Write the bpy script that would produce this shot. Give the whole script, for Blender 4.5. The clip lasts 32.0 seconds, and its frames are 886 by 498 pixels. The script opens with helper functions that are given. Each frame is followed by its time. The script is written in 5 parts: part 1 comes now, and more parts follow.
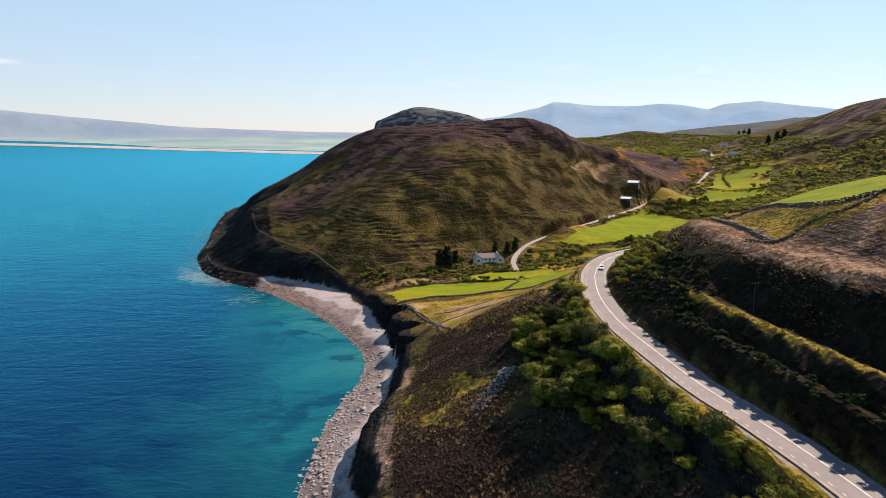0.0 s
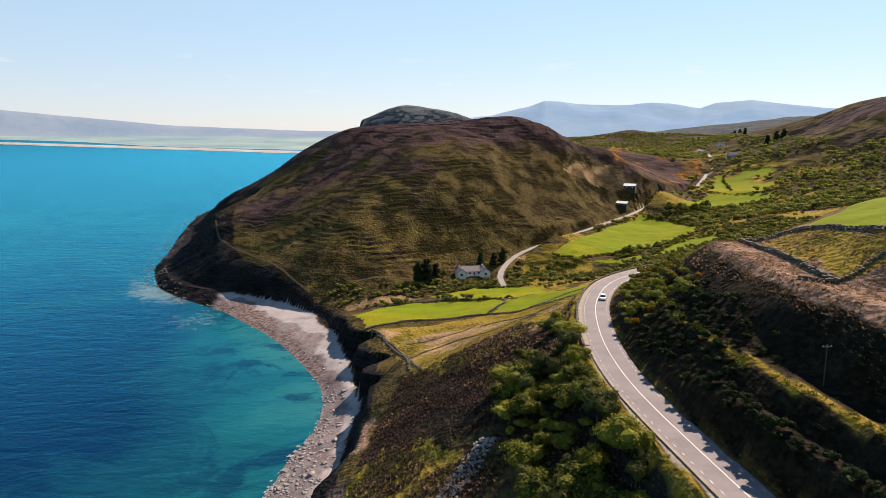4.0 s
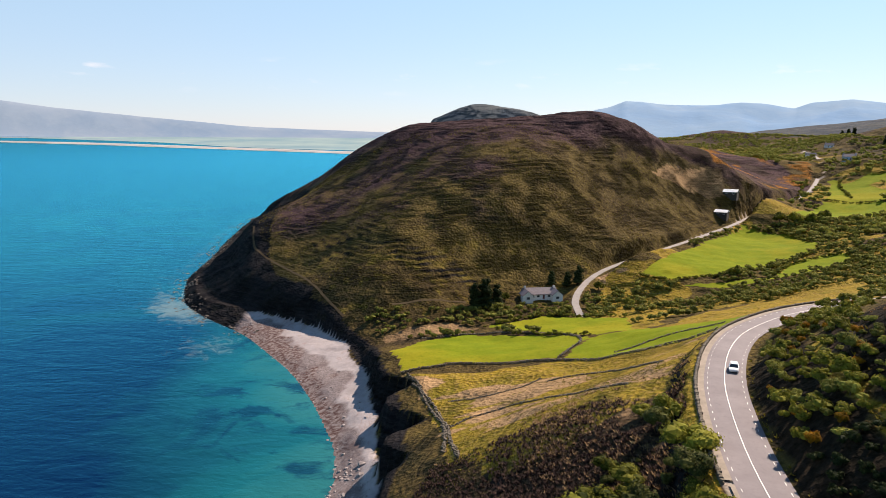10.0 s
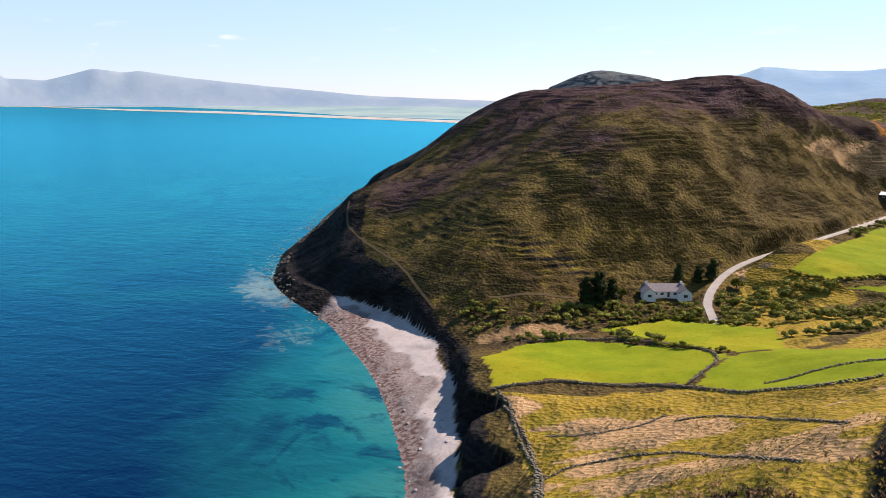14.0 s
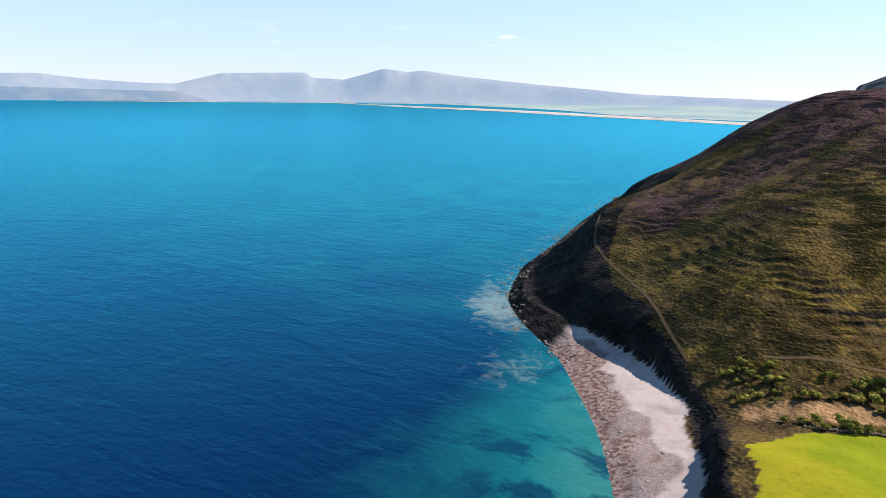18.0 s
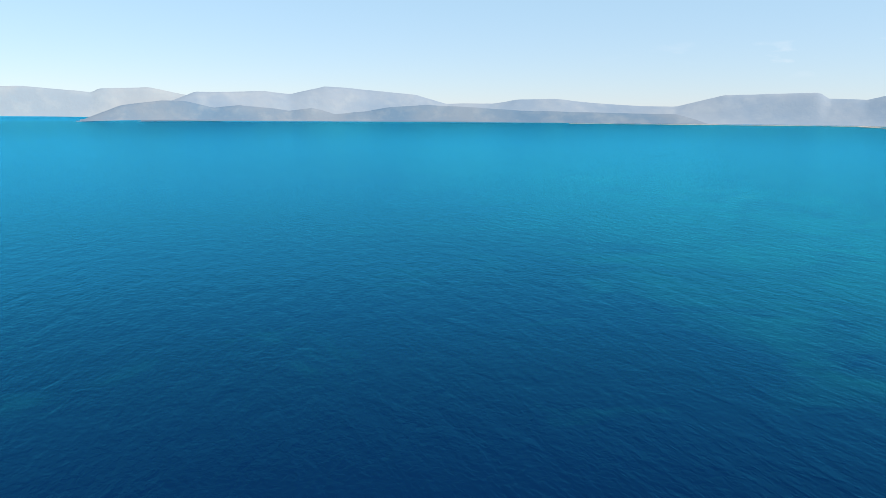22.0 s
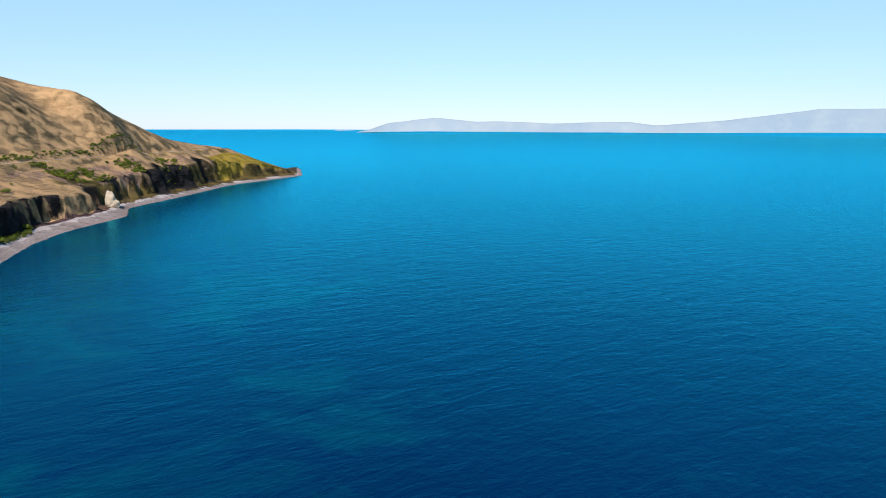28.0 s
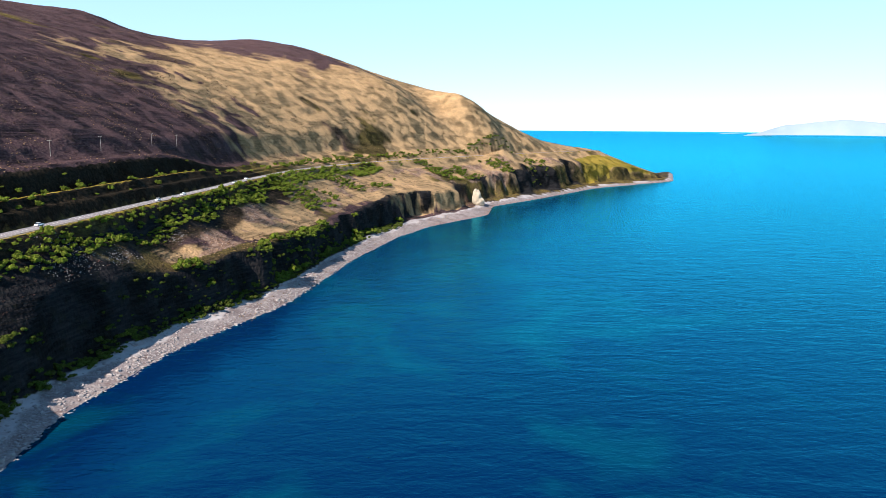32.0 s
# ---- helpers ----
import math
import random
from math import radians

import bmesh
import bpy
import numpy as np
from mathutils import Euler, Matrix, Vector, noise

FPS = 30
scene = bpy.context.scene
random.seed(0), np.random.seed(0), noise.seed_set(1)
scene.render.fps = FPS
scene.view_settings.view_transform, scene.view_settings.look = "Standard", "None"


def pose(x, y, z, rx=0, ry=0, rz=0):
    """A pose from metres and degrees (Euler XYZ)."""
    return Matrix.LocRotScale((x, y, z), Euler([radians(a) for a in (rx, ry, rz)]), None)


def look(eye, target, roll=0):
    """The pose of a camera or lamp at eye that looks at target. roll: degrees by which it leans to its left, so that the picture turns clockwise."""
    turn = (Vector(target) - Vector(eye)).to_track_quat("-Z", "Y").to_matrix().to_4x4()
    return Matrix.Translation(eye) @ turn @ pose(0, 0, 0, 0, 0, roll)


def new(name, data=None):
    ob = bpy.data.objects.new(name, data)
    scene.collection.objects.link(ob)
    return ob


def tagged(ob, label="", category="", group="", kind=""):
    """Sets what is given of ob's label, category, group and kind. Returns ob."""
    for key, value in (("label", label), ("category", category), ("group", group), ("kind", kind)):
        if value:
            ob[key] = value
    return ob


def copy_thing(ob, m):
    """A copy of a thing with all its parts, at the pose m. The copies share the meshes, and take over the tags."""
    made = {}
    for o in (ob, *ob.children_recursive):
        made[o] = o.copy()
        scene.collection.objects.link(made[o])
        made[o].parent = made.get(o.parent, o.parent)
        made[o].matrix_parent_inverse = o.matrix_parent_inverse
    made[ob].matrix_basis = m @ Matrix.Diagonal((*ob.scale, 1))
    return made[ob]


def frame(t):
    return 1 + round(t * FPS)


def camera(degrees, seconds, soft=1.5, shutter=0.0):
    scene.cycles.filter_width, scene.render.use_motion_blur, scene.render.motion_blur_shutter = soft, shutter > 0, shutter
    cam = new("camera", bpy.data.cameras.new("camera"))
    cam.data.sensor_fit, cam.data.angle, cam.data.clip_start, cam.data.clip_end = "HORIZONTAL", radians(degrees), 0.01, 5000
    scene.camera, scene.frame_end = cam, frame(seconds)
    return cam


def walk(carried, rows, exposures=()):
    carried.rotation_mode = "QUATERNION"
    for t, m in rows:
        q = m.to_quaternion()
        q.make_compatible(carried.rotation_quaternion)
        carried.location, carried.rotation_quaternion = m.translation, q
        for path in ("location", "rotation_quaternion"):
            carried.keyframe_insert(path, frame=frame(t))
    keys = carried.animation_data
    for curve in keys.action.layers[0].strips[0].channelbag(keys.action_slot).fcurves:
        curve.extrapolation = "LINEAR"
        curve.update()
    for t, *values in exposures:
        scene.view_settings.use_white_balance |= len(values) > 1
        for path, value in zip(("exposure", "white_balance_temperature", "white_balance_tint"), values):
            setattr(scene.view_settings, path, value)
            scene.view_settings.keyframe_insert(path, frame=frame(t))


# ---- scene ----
cam = camera(64.57, 32.0, soft=0.85)
PATH = [
    (0, (0.00, 0.00, 100.00), (-0.00, 98.60, 83.31), 0.32),
    (0.5, (1.06, 5.78, 100.17), (1.30, 104.36, 83.35), 0.49),
    (1, (2.07, 11.60, 100.31), (2.65, 110.18, 83.51), 0.38),
    (1.5, (3.04, 17.45, 100.40), (3.42, 116.03, 83.63), 0.30),
    (2, (3.92, 23.34, 100.45), (4.57, 121.93, 83.71), 0.23),
    (2.5, (4.74, 29.25, 100.51), (5.56, 127.81, 83.63), 0.29),
    (4.5, (7.66, 51.71, 100.57), (8.97, 150.28, 83.76), 0.39),
    (5, (8.29, 57.21, 100.50), (9.30, 155.79, 83.75), 0.39),
    (5.5, (8.99, 62.76, 100.41), (9.48, 161.35, 83.65), 0.44),
    (6, (9.82, 68.39, 100.19), (8.94, 166.97, 83.42), 0.50),
    (6.5, (10.63, 74.10, 99.76), (8.86, 172.66, 82.96), 0.53),
    (7, (11.26, 79.94, 99.07), (8.77, 178.51, 82.35), 0.46),
    (7.5, (11.75, 85.90, 98.44), (8.60, 184.47, 81.88), 0.39),
    (8, (12.19, 91.84, 97.92), (8.11, 190.39, 81.44), 0.40),
    (8.5, (12.58, 97.71, 97.45), (5.73, 196.11, 81.01), 0.46),
    (9, (12.89, 103.53, 97.06), (3.51, 201.74, 80.73), 0.41),
    (9.5, (13.13, 109.26, 96.74), (3.95, 207.50, 80.47), 0.47),
    (10, (13.35, 114.91, 96.47), (4.01, 213.07, 79.82), 0.42),
    (10.5, (13.52, 120.45, 96.20), (3.23, 218.08, 77.18), 0.40),
    (11, (13.61, 125.92, 95.92), (0.25, 222.79, 74.96), 0.48),
    (11.5, (13.57, 131.36, 95.66), (-3.15, 227.71, 74.74), 0.47),
    (12, (13.41, 136.75, 95.45), (-3.66, 233.04, 74.52), 0.53),
    (12.5, (13.08, 142.06, 95.33), (-5.91, 237.99, 74.42), 0.42),
    (13, (12.69, 147.28, 95.36), (-7.90, 242.87, 74.42), 0.41),
    (13.5, (12.33, 152.37, 95.42), (-10.26, 247.51, 74.51), 0.32),
    (15.5, (11.23, 171.46, 97.08), (-24.30, 262.47, 75.76), 0.51),
    (16, (10.02, 176.55, 97.21), (-30.16, 265.59, 75.83), 0.38),
    (16.5, (8.58, 181.64, 97.28), (-36.20, 268.45, 75.88), 0.27),
    (17, (6.79, 186.67, 97.36), (-42.50, 270.99, 75.92), 0.35),
    (17.5, (4.57, 191.57, 97.45), (-48.90, 273.29, 75.93), 0.46),
    (18, (1.97, 196.23, 97.49), (-55.59, 275.13, 76.01), 0.61),
    (18.5, (-1.01, 200.61, 97.52), (-65.84, 273.74, 76.32), 0.58),
    (19, (-4.25, 204.74, 97.54), (-76.39, 270.66, 76.32), 0.85),
    (19.5, (-7.53, 208.60, 97.54), (-84.68, 268.83, 76.45), 0.80),
    (20, (-10.83, 212.21, 97.53), (-92.93, 265.56, 76.10), 0.62),
    (20.5, (-14.17, 215.55, 97.52), (-100.11, 261.91, 76.25), 0.55),
    (21.5, (-20.99, 221.06, 97.48), (-112.91, 254.27, 76.75), 0.46),
    (22, (-24.47, 223.22, 97.47), (-119.17, 249.15, 78.52), 0.32),
    (23, (-31.57, 226.38, 97.42), (-130.05, 229.09, 80.26), 0.11),
    (24, (-38.92, 227.44, 97.38), (-135.76, 209.25, 80.29), 0.07),
    (25, (-46.53, 226.41, 97.33), (-136.92, 187.19, 80.25), 0.02),
    (26, (-54.39, 223.29, 97.29), (-135.11, 166.77, 80.23), 0.10),
    (26.5, (-58.39, 221.14, 97.28), (-132.38, 156.08, 80.17), 0.15),
    (28.5, (-75.19, 206.01, 97.14), (-123.70, 120.29, 79.87), 0.27),
    (29, (-79.64, 200.62, 97.14), (-121.52, 111.47, 79.89), 0.39),
    (29.5, (-84.08, 195.00, 97.16), (-119.77, 103.19, 79.90), 0.43),
    (30, (-88.40, 189.17, 97.18), (-115.78, 94.57, 79.82), 0.45),
    (30.5, (-92.51, 183.21, 97.21), (-116.00, 87.57, 79.85), 0.55),
    (31, (-96.36, 177.13, 97.24), (-113.69, 80.18, 79.92), 0.54),
    (31.5, (-99.97, 171.00, 97.28), (-112.11, 73.27, 79.90), 0.55),
    (32, (-103.48, 164.85, 97.31), (-110.27, 66.60, 79.96), 0.54),
]
walk(cam, [(t, look(eye, target, roll)) for t, eye, target, roll in PATH], [(0, 0.98, 6950, 20), (8, 0.96, 6850, 20), (13, 1.15, 6650, 21), (19, 1.22, 6450, 18), (22, 1.0, 6450, 13), (25, 0.74, 6100, 12), (29, 1.0, 5850, 12), (31, 1.20, 5900, 12), (32, 1.40, 5950, 12)])

# ---- daylight ----
SUN = Vector((0.50, 0.58, 0.64)).normalized()
world = bpy.data.worlds.new("sky")
scene.world = world
world.use_nodes = True
wn, wl = world.node_tree.nodes, world.node_tree.links
sky = wn.new("ShaderNodeTexSky")
sky.sky_type, sky.sun_disc = "NISHITA", False
sky.sun_elevation, sky.sun_rotation = math.asin(SUN.z), math.atan2(SUN.x, SUN.y)
sky.air_density, sky.dust_density, sky.ozone_density = 1.0, 0.02, 1.0
cool = wn.new("ShaderNodeMix")
cool.data_type, cool.blend_type = "RGBA", "MULTIPLY"
cool.inputs[0].default_value, cool.inputs[7].default_value = 1.0, (0.82, 0.94, 1.11, 1.0)
wl.new(sky.outputs[0], cool.inputs[6])
rise = wn.new("ShaderNodeSeparateXYZ")
wl.new(wn.new("ShaderNodeTexCoord").outputs["Generated"], rise.inputs[0])
upward = wn.new("ShaderNodeMapRange")
wl.new(rise.outputs[2], upward.inputs[0])
upward.inputs[2].default_value = 0.30
tint = wn.new("ShaderNodeMix")  # clearer cyan sky above the pale horizon
tint.data_type = "RGBA"
tint.inputs[6].default_value, tint.inputs[7].default_value = (0.87, 0.885, 0.915, 1.0), (0.75, 1.03, 0.97, 1.0)
wl.new(upward.outputs[0], tint.inputs[0])
clear = wn.new("ShaderNodeMix")
clear.data_type, clear.blend_type = "RGBA", "MULTIPLY"
clear.inputs[0].default_value = 1.0
haze = wn.new("ShaderNodeMix")  # thin bright haze low in the sky
haze.data_type = "RGBA"
haze.inputs[7].default_value = (5.5, 6.35, 7.5, 1.0)
thinner = wn.new("ShaderNodeMapRange")  # the haze thins out towards the zenith
wl.new(rise.outputs[2], thinner.inputs[0])
thinner.inputs[1].default_value, thinner.inputs[2].default_value, thinner.inputs[3].default_value, thinner.inputs[4].default_value = 0.20, 0.62, 0.52, 0.04
wl.new(thinner.outputs[0], haze.inputs[0])
wl.new(cool.outputs[2], haze.inputs[6])
wl.new(haze.outputs[2], clear.inputs[6])
wl.new(tint.outputs[2], clear.inputs[7])
wisps = wn.new("ShaderNodeTexNoise")  # a few small fair-weather clouds low over the land
squash = wn.new("ShaderNodeMapping")
squash.inputs["Scale"].default_value = (16.0, 16.0, 58.0)
wl.new(wn["Texture Coordinate"].outputs["Generated"], squash.inputs[0])
wl.new(squash.outputs[0], wisps.inputs["Vector"])
wisps.inputs["Scale"].default_value, wisps.inputs["Detail"].default_value = 1.0, 5.0
puff, above, below, both = (wn.new("ShaderNodeMapRange"), wn.new("ShaderNodeMapRange"), wn.new("ShaderNodeMapRange"), wn.new("ShaderNodeMath"))
wl.new(wisps.outputs["Fac"], puff.inputs[0])
puff.inputs[1].default_value, puff.inputs[2].default_value, puff.inputs[4].default_value = 0.60, 0.78, 0.55
wl.new(rise.outputs[2], above.inputs[0])
above.inputs[1].default_value, above.inputs[2].default_value = 0.045, 0.075
wl.new(rise.outputs[2], below.inputs[0])
below.inputs[1].default_value, below.inputs[2].default_value, below.inputs[3].default_value, below.inputs[4].default_value = 0.075, 0.10, 1.0, 0.0
both.operation = "MULTIPLY"
wl.new(above.outputs[0], both.inputs[0])
wl.new(below.outputs[0], both.inputs[1])
cover = wn.new("ShaderNodeMath")
cover.operation = "MULTIPLY"
wl.new(puff.outputs[0], cover.inputs[0])
wl.new(both.outputs[0], cover.inputs[1])
inland, eastern = wn.new("ShaderNodeMapRange"), wn.new("ShaderNodeMath")  # over the land to the east only
wl.new(rise.outputs[1], inland.inputs[0])
inland.inputs[1].default_value, inland.inputs[2].default_value = 0.45, 0.75
eastern.operation = "MULTIPLY"
wl.new(cover.outputs[0], eastern.inputs[0])
wl.new(inland.outputs[0], eastern.inputs[1])
cloudy = wn.new("ShaderNodeMix")
cloudy.data_type = "RGBA"
cloudy.inputs[7].default_value = (8.2, 8.0, 7.8, 1.0)
wl.new(eastern.outputs[0], cloudy.inputs[0])
wl.new(clear.outputs[2], cloudy.inputs[6])
wl.new(cloudy.outputs[2], wn["Background"].inputs["Color"])
wn["Background"].inputs["Strength"].default_value = 0.069
lamp = bpy.data.lights.new("sun", "SUN")
lamp.energy, lamp.angle, lamp.color = 5.0, radians(0.53), (1.0, 0.885, 0.70)
new("sun", lamp).matrix_world = look(SUN * 1000, (0, 0, 0))


# ---- materials ----
class Nodes:
    """A short way to write node trees."""

    def __init__(self, name):
        self.mat = bpy.data.materials.new(name)
        self.mat.use_nodes = True
        self.t = self.mat.node_tree
        self.out = self.t.nodes["Principled BSDF"]

    def put(self, socket, value):
        if isinstance(value, (int, float)):
            socket.default_value = value
        elif isinstance(value, tuple):
            socket.default_value = (*value, 1.0) if len(value) == 3 and len(socket.default_value) == 4 else value
        else:
            self.t.links.new(value, socket)

    def node(self, kind, ins=(), **props):
        n = self.t.nodes.new("ShaderNode" + kind)
        for k, v in props.items():
            setattr(n, k, v)
        for k, v in dict(ins).items():
            self.put(n.inputs[k], v)
        return n

    def place(self):
        return self.node("NewGeometry").outputs["Position"]

    def stretched(self, x, y, z, at=None):
        return self.node("Mapping", {"Vector": at or self.place(), "Scale": (x, y, z)}).outputs[0]

    def noise(self, size, detail=4.0, rough=0.55, at=None, warp=0.0):
        return self.node("TexNoise", {"Vector": at or self.place(), "Scale": 1.0 / size, "Detail": detail, "Roughness": rough, "Distortion": warp}).outputs["Fac"]

    def cells(self, size, at=None, feature="F1"):
        return self.node("TexVoronoi", {"Vector": at or self.place(), "Scale": 1.0 / size}, feature=feature)

    def ramp(self, fac, a, b, lo=0.0, hi=1.0):
        n = self.node("MapRange", {"Value": fac, "From Min": a, "From Max": b, "To Min": lo, "To Max": hi})
        n.clamp = True
        return n.outputs[0]

    def mix(self, fac, a, b, how="MIX"):
        n = self.node("Mix", data_type="RGBA", blend_type=how)
        self.put(n.inputs[0], fac)
        self.put(n.inputs[6], a)
        self.put(n.inputs[7], b)
        return n.outputs[2]

    def math(self, op, a, b=0.0):
        return self.node("Math", {0: a, 1: b}, operation=op).outputs[0]

    def attr(self, name):
        return self.node("Attribute", attribute_name=name).outputs["Fac"]

    def bump(self, height, far, strength=1.0, under=None):
        n = self.node("Bump", {"Height": height, "Distance": far, "Strength": strength})
        if under is not None:
            self.put(n.inputs["Normal"], under)
        return n.outputs[0]

    def done(self, color, rough=0.9, normal=None, spec=0.3, metal=0.0, **more):
        self.put(self.out.inputs["Base Color"], color)
        self.put(self.out.inputs["Roughness"], rough)
        self.put(self.out.inputs["Specular IOR Level"], spec)
        self.put(self.out.inputs["Metallic"], metal)
        if normal is not None:
            self.put(self.out.inputs["Normal"], normal)
        for k, v in more.items():
            self.put(self.out.inputs[k.replace("_", " ")], v)
        return self.mat


def ground_material():
    m = Nodes("open_ground")
    big, mid, small, fine = m.noise(55, 5), m.noise(9, 5, 0.65), m.noise(1.6, 4, 0.7), m.noise(0.45, 3, 0.7)
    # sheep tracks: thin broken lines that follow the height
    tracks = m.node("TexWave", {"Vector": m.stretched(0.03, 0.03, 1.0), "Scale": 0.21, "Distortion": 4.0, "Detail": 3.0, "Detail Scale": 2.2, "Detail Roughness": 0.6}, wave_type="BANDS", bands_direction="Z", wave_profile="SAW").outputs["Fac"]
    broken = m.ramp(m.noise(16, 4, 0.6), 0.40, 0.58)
    # moorland: rough grass, heather and dead grass
    moor = m.mix(m.ramp(mid, 0.38, 0.62), (0.088, 0.063, 0.022), (0.050, 0.036, 0.016))
    moor = m.mix(m.ramp(small, 0.45, 0.72), moor, (0.142, 0.102, 0.026))
    moor = m.mix(m.math("MULTIPLY", m.ramp(fine, 0.55, 0.75), 0.7), moor, (0.024, 0.019, 0.008))
    moor = m.mix(m.math("MULTIPLY", m.ramp(big, 0.46, 0.62), 0.35), moor, m.mix(m.ramp(small, 0.42, 0.66), (0.020, 0.015, 0.011), (0.062, 0.040, 0.026)))
    heath = m.mix(m.ramp(small, 0.40, 0.66), (0.040, 0.023, 0.028), (0.092, 0.055, 0.052))
    heath = m.mix(m.ramp(mid, 0.55, 0.75), heath, (0.030, 0.021, 0.014))
    straw = m.mix(m.ramp(mid, 0.35, 0.65), (0.400, 0.250, 0.128), (0.270, 0.172, 0.090))
    straw = m.mix(m.ramp(fine, 0.45, 0.75), straw, (0.140, 0.090, 0.050))
    pasture = m.mix(m.ramp(mid, 0.35, 0.68), (0.262, 0.172, 0.020), (0.160, 0.130, 0.016))
    pasture = m.mix(m.ramp(small, 0.48, 0.70), pasture, (0.265, 0.168, 0.058))
    pasture = m.mix(m.ramp(fine, 0.52, 0.74), pasture, (0.070, 0.055, 0.012))
    field = m.mix(m.ramp(mid, 0.30, 0.70), (0.100, 0.140, 0.006), (0.156, 0.180, 0.008))
    field = m.mix(m.ramp(big, 0.48, 0.62), field, (0.190, 0.182, 0.010))
    field = m.mix(m.ramp(small, 0.50, 0.80), field, (0.100, 0.118, 0.006))
    scrub = m.mix(m.ramp(small, 0.42, 0.62), (0.020, 0.015, 0.009), (0.044, 0.028, 0.020))
    scrub = m.mix(m.ramp(fine, 0.52, 0.72), scrub, (0.066, 0.046, 0.022))
    # cut bank: dark growth with the bank's shade put into its colour
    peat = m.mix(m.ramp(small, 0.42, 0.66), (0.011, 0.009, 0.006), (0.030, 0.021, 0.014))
    gorse = m.mix(m.ramp(small, 0.40, 0.60), (0.310, 0.112, 0.010), (0.075, 0.048, 0.014))
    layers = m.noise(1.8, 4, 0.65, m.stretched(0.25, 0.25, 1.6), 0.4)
    # cliff rock, near black: the shaded face's darkness is put into its colour
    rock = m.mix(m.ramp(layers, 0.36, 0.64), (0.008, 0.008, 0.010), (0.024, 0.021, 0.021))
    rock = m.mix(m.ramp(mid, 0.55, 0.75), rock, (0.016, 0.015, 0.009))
    pebble = m.cells(0.38).outputs["Color"]
    grey = m.node("RGBToBW", {0: pebble}).outputs[0]
    shingle = m.mix(grey, (0.11, 0.090, 0.092), (0.26, 0.218, 0.214))
    shingle = m.mix(m.ramp(mid, 0.48, 0.66), shingle, (0.115, 0.088, 0.088))
    weed = m.mix(m.ramp(small, 0.42, 0.60), (0.085, 0.048, 0.044), (0.220, 0.180, 0.172))
    sand = m.mix(m.ramp(mid, 0.40, 0.66), (0.325, 0.292, 0.295), (0.245, 0.218, 0.22))
    sand = m.mix(m.math("MULTIPLY", m.ramp(m.noise(5, 5, 0.7, m.stretched(1.0, 0.5, 1.0), 1.0), 0.54, 0.66), 0.6), sand, (0.24, 0.165, 0.15))
    stems = m.ramp(m.math("ABSOLUTE", m.math("SUBTRACT", m.noise(3.2, 3, 0.6, m.stretched(1.0, 0.4, 0.8), 0.6), 0.5)), 0.0, 0.055, 1.0, 0.0)
    bracken = m.mix(m.ramp(mid, 0.36, 0.64), (0.245, 0.144, 0.100), (0.140, 0.084, 0.062))
    bracken = m.mix(m.math("MULTIPLY", stems, m.ramp(small, 0.35, 0.6)), bracken, (0.34, 0.245, 0.19))
    bracken = m.mix(m.ramp(fine, 0.52, 0.72), bracken, (0.062, 0.038, 0.028))
    gravel = m.mix(m.ramp(fine, 0.40, 0.65), (0.30, 0.25, 0.21), (0.18, 0.15, 0.12))
    # far ground: aerial haze put into the heath's colour as dull blue
    hazed_heath = m.mix(m.ramp(m.noise(60, 5), 0.4, 0.62), (0.050, 0.064, 0.080), (0.088, 0.098, 0.104))
    color = moor
    edge = m.math("MULTIPLY", m.math("SUBTRACT", mid, 0.5), 0.9)
    for name, look_of in (("heather", heath), ("straw", straw), ("bracken", bracken), ("scrub", scrub), ("peat", peat), ("gorse", gorse), ("pasture", pasture), ("field", field), ("rock", rock), ("shingle", shingle), ("weed", weed), ("sand", sand), ("gravel", gravel), ("far_haze", hazed_heath)):
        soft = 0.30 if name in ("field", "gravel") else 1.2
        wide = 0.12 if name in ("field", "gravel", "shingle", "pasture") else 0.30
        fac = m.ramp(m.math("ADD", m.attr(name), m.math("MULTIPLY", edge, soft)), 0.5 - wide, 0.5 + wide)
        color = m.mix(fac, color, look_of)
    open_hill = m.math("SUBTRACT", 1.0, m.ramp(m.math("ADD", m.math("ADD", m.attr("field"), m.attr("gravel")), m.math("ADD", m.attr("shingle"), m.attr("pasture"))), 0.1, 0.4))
    # dark line at each track's step: the riser's shade put into the colour
    riser_shade = m.math("MULTIPLY", m.math("MULTIPLY", m.ramp(tracks, 0.80, 0.97), broken), open_hill)
    color = m.mix(m.math("MULTIPLY", riser_shade, 0.72), color, (0.014, 0.011, 0.008))
    tuft = m.cells(1.5, m.stretched(1.0, 1.0, 0.6)).outputs["Distance"]
    calm = m.math("SUBTRACT", 1.0, m.math("MULTIPLY", m.math("MAXIMUM", m.math("MAXIMUM", m.attr("field"), m.attr("shingle")), m.attr("gravel")), 0.85))
    n = m.bump(tracks, 3.6, m.math("MULTIPLY", m.math("MULTIPLY", calm, broken), 0.9))
    n = m.bump(tuft, 0.9, m.math("MULTIPLY", calm, 0.55), n)
    n = m.bump(small, 0.7, m.math("MULTIPLY", calm, 0.8), n)
    n = m.bump(fine, 0.22, m.math("ADD", 0.15, m.math("MULTIPLY", calm, 0.55)), n)
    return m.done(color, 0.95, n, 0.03)


